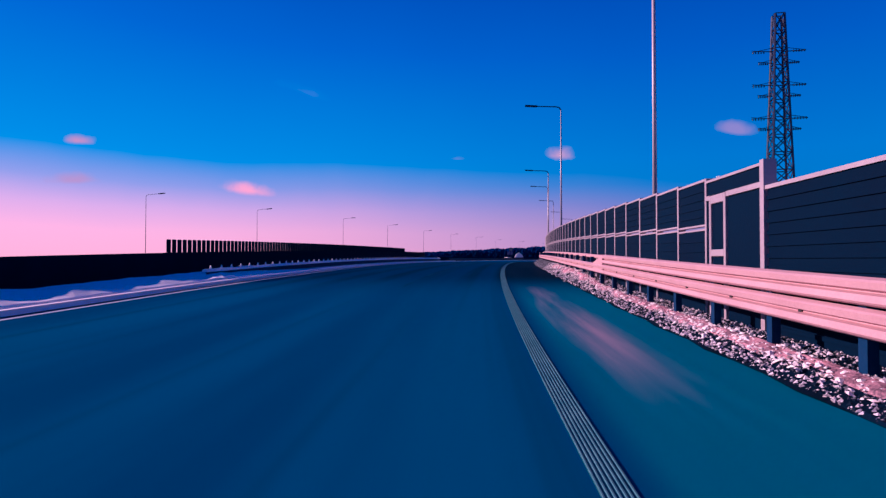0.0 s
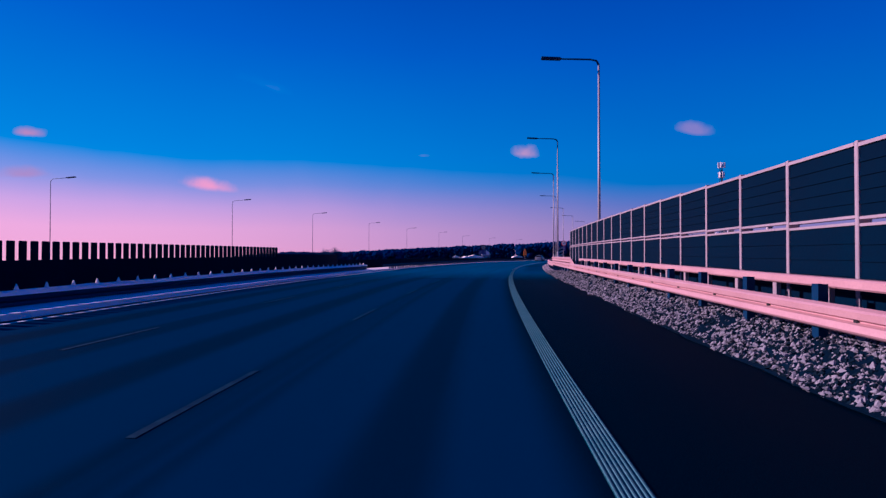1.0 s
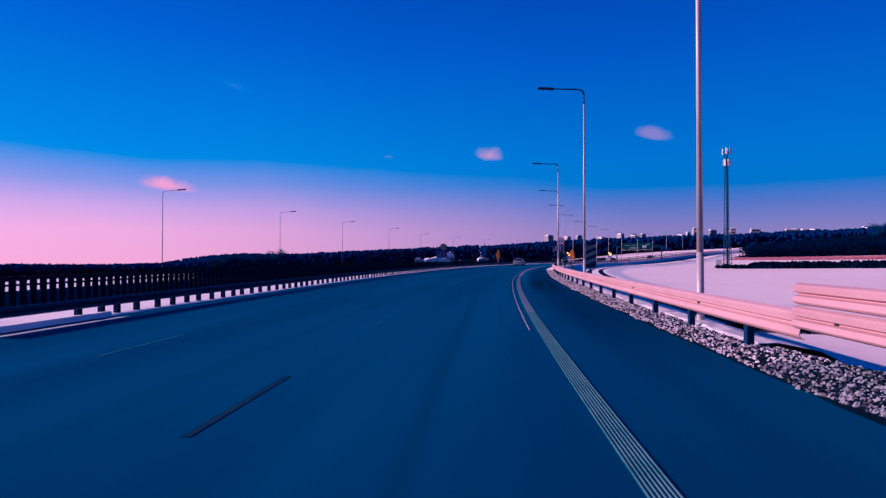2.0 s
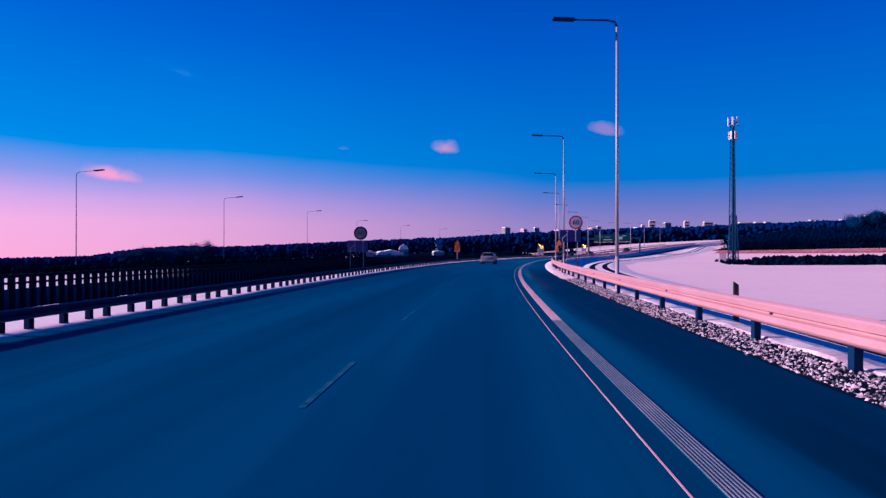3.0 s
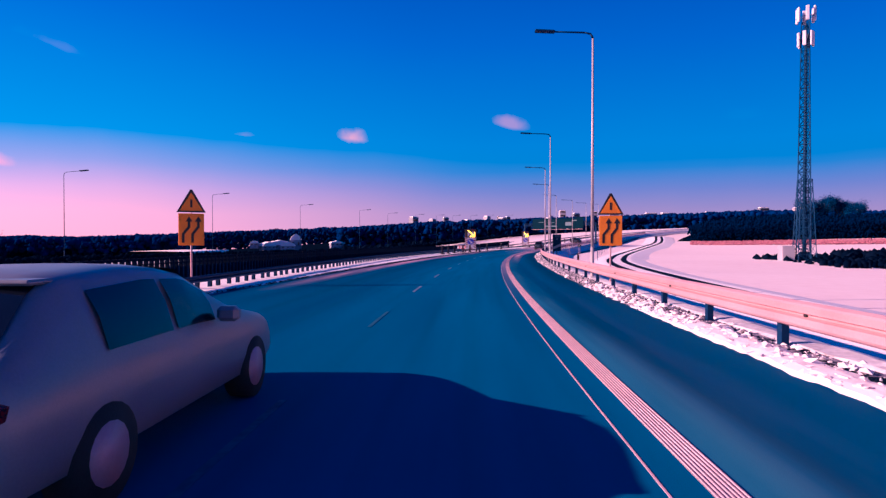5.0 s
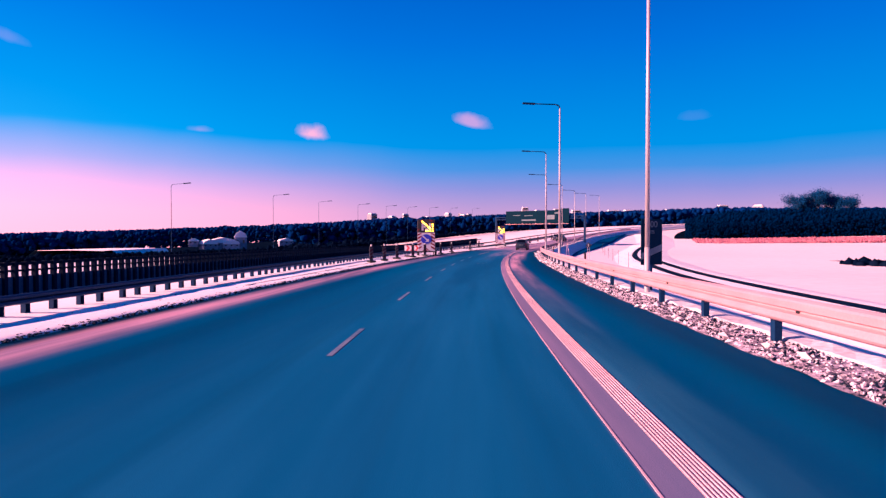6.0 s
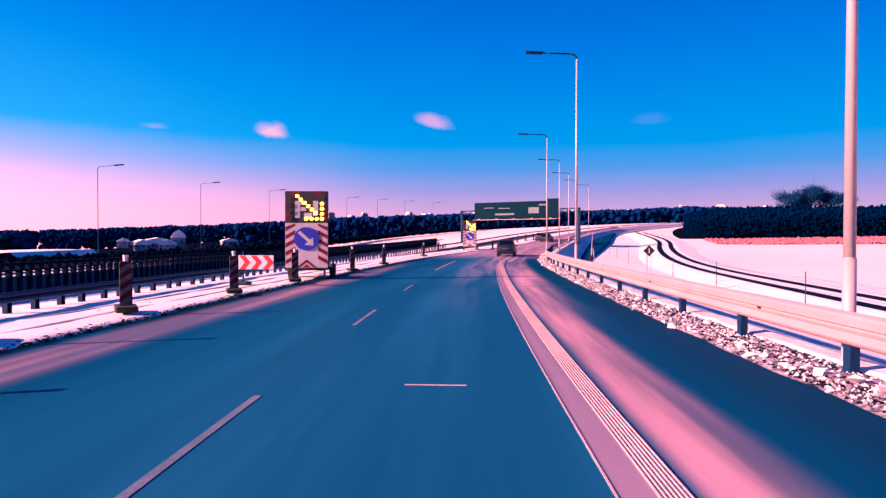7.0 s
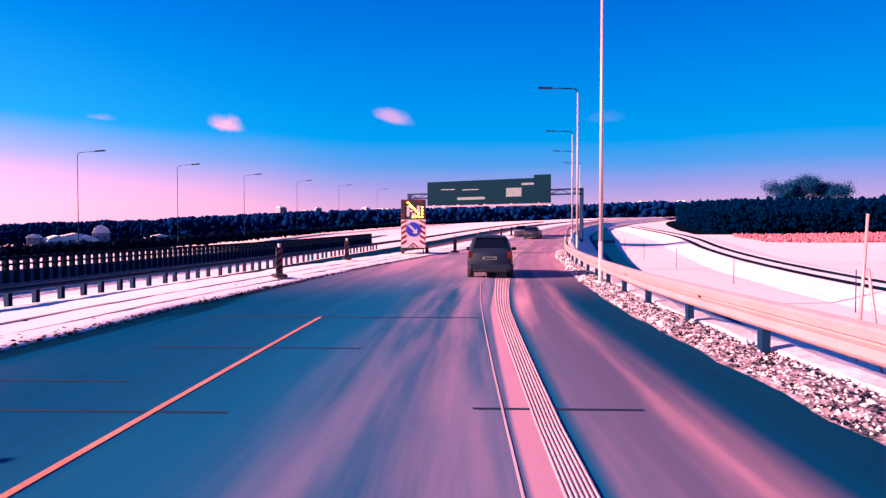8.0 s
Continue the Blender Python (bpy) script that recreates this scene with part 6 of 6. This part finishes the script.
# ---- fields, fences and tracks ----
def tracks():
    """A snow-covered side road with two dark wheel tracks, which leaves the main road."""
    s = np.arange(96, 420, 1.5)
    n = np.interp(s, [96, 130, 200, 254, 271, 306, 324, 359, 370, 400, 435], [8.0, 8.6, 9.5, 12.0, 14.0, 17.4, 19.6, 24.0, 25.5, 24.0, 19.0])
    n = np.convolve(np.pad(n, 8, mode="edge"), np.ones(17) / 17, "valid")
    wob = np.array([noise.noise((a * 0.05, 1, 1)) * 0.08 for a in s])
    z = ground_height(s, n) + np.interp(s, [96, 300, 420], [0.28, 0.35, 0.5])

    def band(n0, n1, dz0, dz1, nm, material):
        out = 3.0 if nm == "side_road" else 0.05
        cols = [land(s, n + n0 + wob - out, z - 0.45), land(s, n + n0 + wob, z + dz0), land(s, n + n1 + wob, z + dz1), land(s, n + n1 + wob + out, z - 0.45)]
        k, c = len(s), 4
        return raw_mesh(nm, np.stack(cols, 1).reshape(-1, 3), [(i * c + j, i * c + j + 1, (i + 1) * c + j + 1, (i + 1) * c + j) for i in range(k - 1) for j in range(3)], material)

    tagged(new("side_road", band(-1.6, 1.8, 0.0, 0.0, "side_road", M["snow"])), "snow-covered side road", "road", kind="structure")
    for a in (-0.95, 0.85):
        tagged(new("wheel_track", band(a - 0.38, a + 0.38, 0.012, 0.012, "wheel_track", M["black_wall"])), "dark bare wheel track in the snow", "wheel track", "wheel tracks", "structure")


tracks()


def field_fence():
    fence = thing("wire_fence", pose(0, 0, 0), "thin wire fence along the edge of the snow field", "fence", "wire fences")
    post = tube_mesh("fence_post", [(0, 0, -0.5), (0, 0, 1.5)], [0.022, 0.02], M["mast"], 6)
    pts = []
    for i in range(15):
        s = 262 + i * 10.5
        n = float(np.interp(s, [262, 300, 360, 420], [10.5, 12.6, 13.4, 12.5]))
        z = float(ground_height(s, n))
        part("fence_post", post, fence, "", stand(s, n, z, 0, land))
        pts.append((s, n, z))
    for h in (0.35, 0.8, 1.25):
        bm = bmesh.new()
        for a, b in zip(pts, pts[1:]):
            add_tube(bm, land(a[0], a[1], a[2] + h), land(b[0], b[1], b[2] + h), 0.004, None, 3, False)
        part("wire", from_bm("wire", bm, M["mast"]), fence)
    for s, n in ((294.0, 6.6),):
        z = float(ground_height(s, n))
        frame_ob = thing("braced_post", stand(s, n, z, 0, land), "leaning braced steel post in the snow", "post", "braced posts")
        for x0, x1 in ((-0.18, 0.0), (0.34, 0.02)):
            part("strut", tube_mesh("strut", [(x0, 0, -0.3), (x1, 0, 2.9 if x0 < 0 else 1.9)], [0.03, 0.026], M["zinc"], 6), frame_ob)


field_fence()


# ---- distant woods, hedges and houses ----
ICO = bmesh.new()
bmesh.ops.create_icosphere(ICO, subdivisions=1, radius=1)
ICO_V, ICO_F = np.array([v.co[:] for v in ICO.verts]), np.array([[v.index for v in f.verts] for f in ICO.faces])
ICO.free()


def clumps(name, places, sizes, material, label, category, seed, twigs=0.0):
    """Many ragged crowns in one mesh, with loose twig tips above them."""
    nr = np.random.RandomState(seed)
    n = len(places)
    places, sizes = np.asarray(places), np.asarray(sizes)
    jit = nr.uniform(0.75, 1.15, (n, len(ICO_V), 1))
    v = (ICO_V[None] * jit * sizes[:, None, :] + places[:, None, :]).reshape(-1, 3)
    f = (ICO_F[None] + (np.arange(n) * len(ICO_V))[:, None, None]).reshape(-1, 3)
    k = int(n * twigs)
    if k:
        pick = nr.randint(0, n, k)
        d = nr.normal(0, 1, (k, 3))
        d[:, 2] = abs(d[:, 2])
        d /= np.linalg.norm(d, axis=1)[:, None]
        root = places[pick] + d * sizes[pick] * 0.7
        tip = places[pick] + d * sizes[pick] * nr.uniform(1.1, 1.7, (k, 1))
        side = np.cross(d, nr.normal(0, 1, (k, 3)))
        side *= (sizes[pick][:, :1] * 0.10) / np.linalg.norm(side, axis=1)[:, None]
        f = np.concatenate([f, len(v) + np.arange(3 * k).reshape(-1, 3)])
        v = np.concatenate([v, np.stack([root - side, root + side, tip], 1).reshape(-1, 3)])
    me = raw_mesh(name, v, f, material, True)
    return tagged(new(name, me), label, category, kind="stuff")


def woods(name, s_rng, n_rng, count, tall, seed, label, base=0.0, material="wood_far", fine=1.0, twigs=0.0):
    """Trees or bushes over a stretch of ground; fine < 1 fills their height with smaller clumps."""
    nr = np.random.RandomState(seed)
    s, n = nr.uniform(*s_rng, count), nr.uniform(*n_rng, count)
    h = nr.uniform(tall[0], tall[1], count) * (0.75 + 0.5 * np.array([noise.noise((a * 0.012, b * 0.012, seed)) + 0.5 for a, b in zip(s, n)]))
    p = land(s, n, ground_height(s, n) + base)
    size = h * fine
    p[:, 2] += np.where(fine < 1, size * 0.4 + (h - size) * nr.uniform(0, 1, count) ** 0.6, h * 0.42)
    w = size * nr.uniform(0.3, 0.55, count)
    clumps(name, p, np.stack([w, w, size * 0.55], 1), M[material], label, "woods", seed, twigs)


def far_woods(count, seed, label):
    """The wooded ridge round the horizon, its tops along the skyline."""
    nr = np.random.RandomState(seed)
    az, d = nr.uniform(-40, 78, count), nr.uniform(560, 900, count)
    x, y = 60 + np.sin(np.radians(az)) * d, 200 + np.cos(np.radians(az)) * d
    d = np.where((az > -3) & (az < 12), d + 320, d)
    x, y = 60 + np.sin(np.radians(az)) * d, 200 + np.cos(np.radians(az)) * d
    h = nr.uniform(3.5, 7, count)
    ragged = np.array([noise.noise((a * 0.9, 0.0, seed)) * 0.10 + noise.noise((a * 5.0, 3.0, seed)) * 0.05 for a in az])
    u = nr.uniform(0, 1, count) ** 0.6
    topz = 1.6 + d * np.tan(np.radians(skyline(az) + ragged - (1 - u) * (1.2 + 0.4 * skyline(az))))
    w = h * nr.uniform(0.35, 0.7, count)
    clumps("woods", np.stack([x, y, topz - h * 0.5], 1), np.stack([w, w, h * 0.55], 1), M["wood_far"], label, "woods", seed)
    k = 900
    az, d = nr.uniform(-4, 13, k), nr.uniform(420, 640, k)
    x, y = 60 + np.sin(np.radians(az)) * d, 200 + np.cos(np.radians(az)) * d
    h = nr.uniform(4, 7, k)
    w = h * nr.uniform(0.5, 0.9, k)
    topz = 1.6 - d * nr.uniform(0.021, 0.034, k)
    clumps("thicket", np.stack([x, y, topz - h * 0.5], 1), np.stack([w, w, h * 0.55], 1), M["scrub"], "dark thicket in the dip before the houses", "thicket", seed + 1)


far_woods(30000, 11, "bare woods on the far ridge with blue haze in their colour")
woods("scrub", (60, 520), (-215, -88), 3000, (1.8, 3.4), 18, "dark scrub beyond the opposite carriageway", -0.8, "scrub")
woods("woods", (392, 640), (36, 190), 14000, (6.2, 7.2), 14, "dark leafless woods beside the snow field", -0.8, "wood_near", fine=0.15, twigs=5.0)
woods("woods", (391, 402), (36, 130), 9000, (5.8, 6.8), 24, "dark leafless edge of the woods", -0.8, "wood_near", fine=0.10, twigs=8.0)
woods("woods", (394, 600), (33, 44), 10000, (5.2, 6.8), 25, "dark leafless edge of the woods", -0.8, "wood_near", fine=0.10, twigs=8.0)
woods("scrub", (252, 290), (36, 46), 260, (1.0, 1.7), 21, "dark scrub at the edge of the snow field", -0.4, "scrub")
woods("scrub", (238, 300), (46, 200), 2600, (1.2, 2.2), 15, "dark scrub at the edge of the snow field", -0.6, "scrub")
woods("reeds", (366, 384), (34, 150), 16000, (0.65, 0.85), 19, "strip of reddish dry reeds before the woods", -0.3, "reeds", fine=0.45, twigs=2.0)
woods("hedge", (84, 470), (-36.6, -35.0), 12000, (1.0, 1.35), 16, "dark hedge along the opposite carriageway", 0.12, "scrub", fine=0.4, twigs=1.5)
woods("hedge", (70, 600), (-78, -60), 1300, (1.6, 2.7), 17, "dark hedge beyond the opposite carriageway", -0.3, "scrub")


def far_drift(x0, y0, z0, x1, y1, z1, h, flat=0.0):
    """A long low snow bank before the far woods."""
    a, b = Vector((x0, y0, z0)), Vector((x1, y1, z1))
    across = (b - a).cross(Vector((0, 0, 1))).normalized()
    rows, verts = 40, []
    for k in range(rows):
        f = k / (rows - 1)
        q = a.lerp(b, f)
        top = h * (0.35 + 0.65 * math.sin(math.pi * f) ** 0.5) * (1 + 0.35 * noise.noise((f * 9, x0, 2)))
        for d, z in ((14 + flat, -9), (7 + flat, -1.2 * (flat == 0)), (2 + flat, top * 0.4 - 0.4), (0, top * 0.5), (-4 - flat, top * 0.3), (-14 - flat, -9)):
            v = q + across * d
            verts.append((v.x, v.y, q.z + z))
    faces = [(k * 6 + j, k * 6 + j + 1, (k + 1) * 6 + j + 1, (k + 1) * 6 + j) for k in range(rows - 1) for j in range(5)]
    tagged(new("bank", raw_mesh("bank", verts, faces, M["snow"], True)), "low snow bank before the far woods", "bank", "far snow banks", "structure")


far_drift(24, 560, -4.0, 54, 775, -5.7, 0.5, 12.0)
far_drift(193, 800, -5.8, 306, 728, 2.2, 3.0)


def bare_tree(m, h, spread, seed, label):
    """A leafless crown: trunk, limbs that fork twice, and ragged tufts of twigs."""
    rng = random.Random(seed)
    tree = thing("tree", m, label, "tree", "trees")
    bm = bmesh.new()
    add_tube(bm, (0, 0, -0.5), (0.1, 0.05, h * 0.35), h * 0.028, h * 0.02, 8)
    tips = []
    for k in range(9):
        a = 2 * math.pi * k / 9 + rng.uniform(-0.3, 0.3)
        b = Vector((0.1, 0.05, h * rng.uniform(0.25, 0.4)))
        e = b + Vector((math.cos(a) * spread * rng.uniform(0.35, 0.6), math.sin(a) * spread * rng.uniform(0.35, 0.6), h * rng.uniform(0.2, 0.35)))
        add_tube(bm, b, e, h * 0.012, h * 0.006, 6)
        for j in range(5):
            d = Vector((rng.uniform(-1, 1), rng.uniform(-1, 1), rng.uniform(0.1, 1))).normalized() * spread * rng.uniform(0.25, 0.5)
            add_tube(bm, e, e + d, h * 0.005, h * 0.002, 4)
            tips.append(e + d)
    part("trunk", from_bm("trunk", bm, M["bark"]), tree)
    nr = np.random.RandomState(seed)
    verts, faces = [], []
    for tip in tips:
        for _ in range(150):
            p = np.array(tip) + nr.normal(0, spread * 0.13, 3)
            d = nr.normal(0, 1, 3)
            d = d / np.linalg.norm(d) * spread * nr.uniform(0.05, 0.12)
            q = np.cross(d, nr.normal(0, 1, 3))
            q = q / np.linalg.norm(q) * spread * 0.016
            b0 = len(verts)
            verts += [p - q, p + q, p + d]
            faces.append((b0, b0 + 1, b0 + 2))
    part("crown", raw_mesh("crown", verts, faces, M["twigs"]), tree, "mass of bare twigs")


for i, (s, n, h) in enumerate(((545, 66, 13.5), (547, 71, 15.5), (551, 76, 15.8), (553, 81, 14.0))):
    bare_tree(pose(*[float(x) for x in land(s, n, -0.6)]), h, 7.0, 4 + i, "large leafless tree rising above the dark woods")
for i, (x, y, h) in enumerate(((-28, 436, 13.5), (-38, 434, 11.5), (-47, 437, 10.5), (-55, 434, 11), (-64, 437, 9.5))):
    bare_tree(pose(x, y, -8.0), h + 0.5, h * 0.55, 20 + i, "leafless tree beyond the opposite carriageway")


def house(m, w, d, h, roof, label):
    hs = thing("house", m, label, "house", "houses")
    part("wall", box_mesh("wall", (-w / 2, -d / 2, -2), (w / 2, d / 2, h), M["far_wall"], 0.05), hs)
    part("roof", prism_mesh("roof", [(-w / 2 - 0.5, h), (w / 2 + 0.5, h), (w / 2 - 1, h + roof * 0.55), (0, h + roof), (-w / 2 + 1, h + roof * 0.55)], -d / 2 - 0.5, d / 2 + 0.5, M["snow"], 0.1), hs, "snow-covered roof")
    for i in range(max(2, int(w / 4))):
        x = -w / 2 + (i + 0.5) * w / max(2, int(w / 4))
        part("window", box_mesh("window", (x - 0.6, -d / 2 - 0.06, h * 0.4), (x + 0.6, -d / 2 + 0.05, h * 0.75), M["glass_dark"]), hs)
    return hs


for x, y, z, w, d, h, r, a in ((114, 722, -4.6, 20, 9, 3.5, 4.5, 12), (130, 730, -4.6, 10, 8, 8, 6, -8), (103, 716, -4.6, 12, 8, 2.5, 4, 20), (121, 719, -4.6, 13, 7, 2.5, 4, -4), (92, 716, -2.2, 7, 6, 2.5, 2.5, -15), (165, 716, -2.2, 12, 6, 2.5, 2.5, 5)):
    house(pose(x, y, z, 0, 0, a), w, d, h, r, "low house with a snow-covered roof before the woods")


def city():
    rng = random.Random(8)
    for i in range(30):
        az = radians(rng.uniform(19, 60))
        d = rng.uniform(1000, 1500)
        x, y = 60 + math.sin(az) * d, 200 + math.cos(az) * d
        w, h = rng.uniform(8, 20), d * math.tan(radians(2.35 + 0.3 * (az > 0.6))) + rng.uniform(-3, 9)
        b = thing("tower_block", pose(x, y, 0, 0, 0, rng.uniform(-30, 30)), "pale tower block on the far skyline", "building", "tower blocks")
        part("wall", box_mesh("wall", (-w / 2, -7, -5), (w / 2, 7, h), M["far_wall"]), b)
        part("roof", box_mesh("roof", (-w / 2 + 1, -5, h), (w / 2 - 1, 5, h + 1.5), M["snow"]), b)
        for k in range(int(h / 7)):
            part("window_row", box_mesh("window_row", (-w / 2 + 1.5, -7.1, 6 + k * 7), (w / 2 - 1.5, -6.9, 8.5 + k * 7), M["glass_dark"]), b)


city()
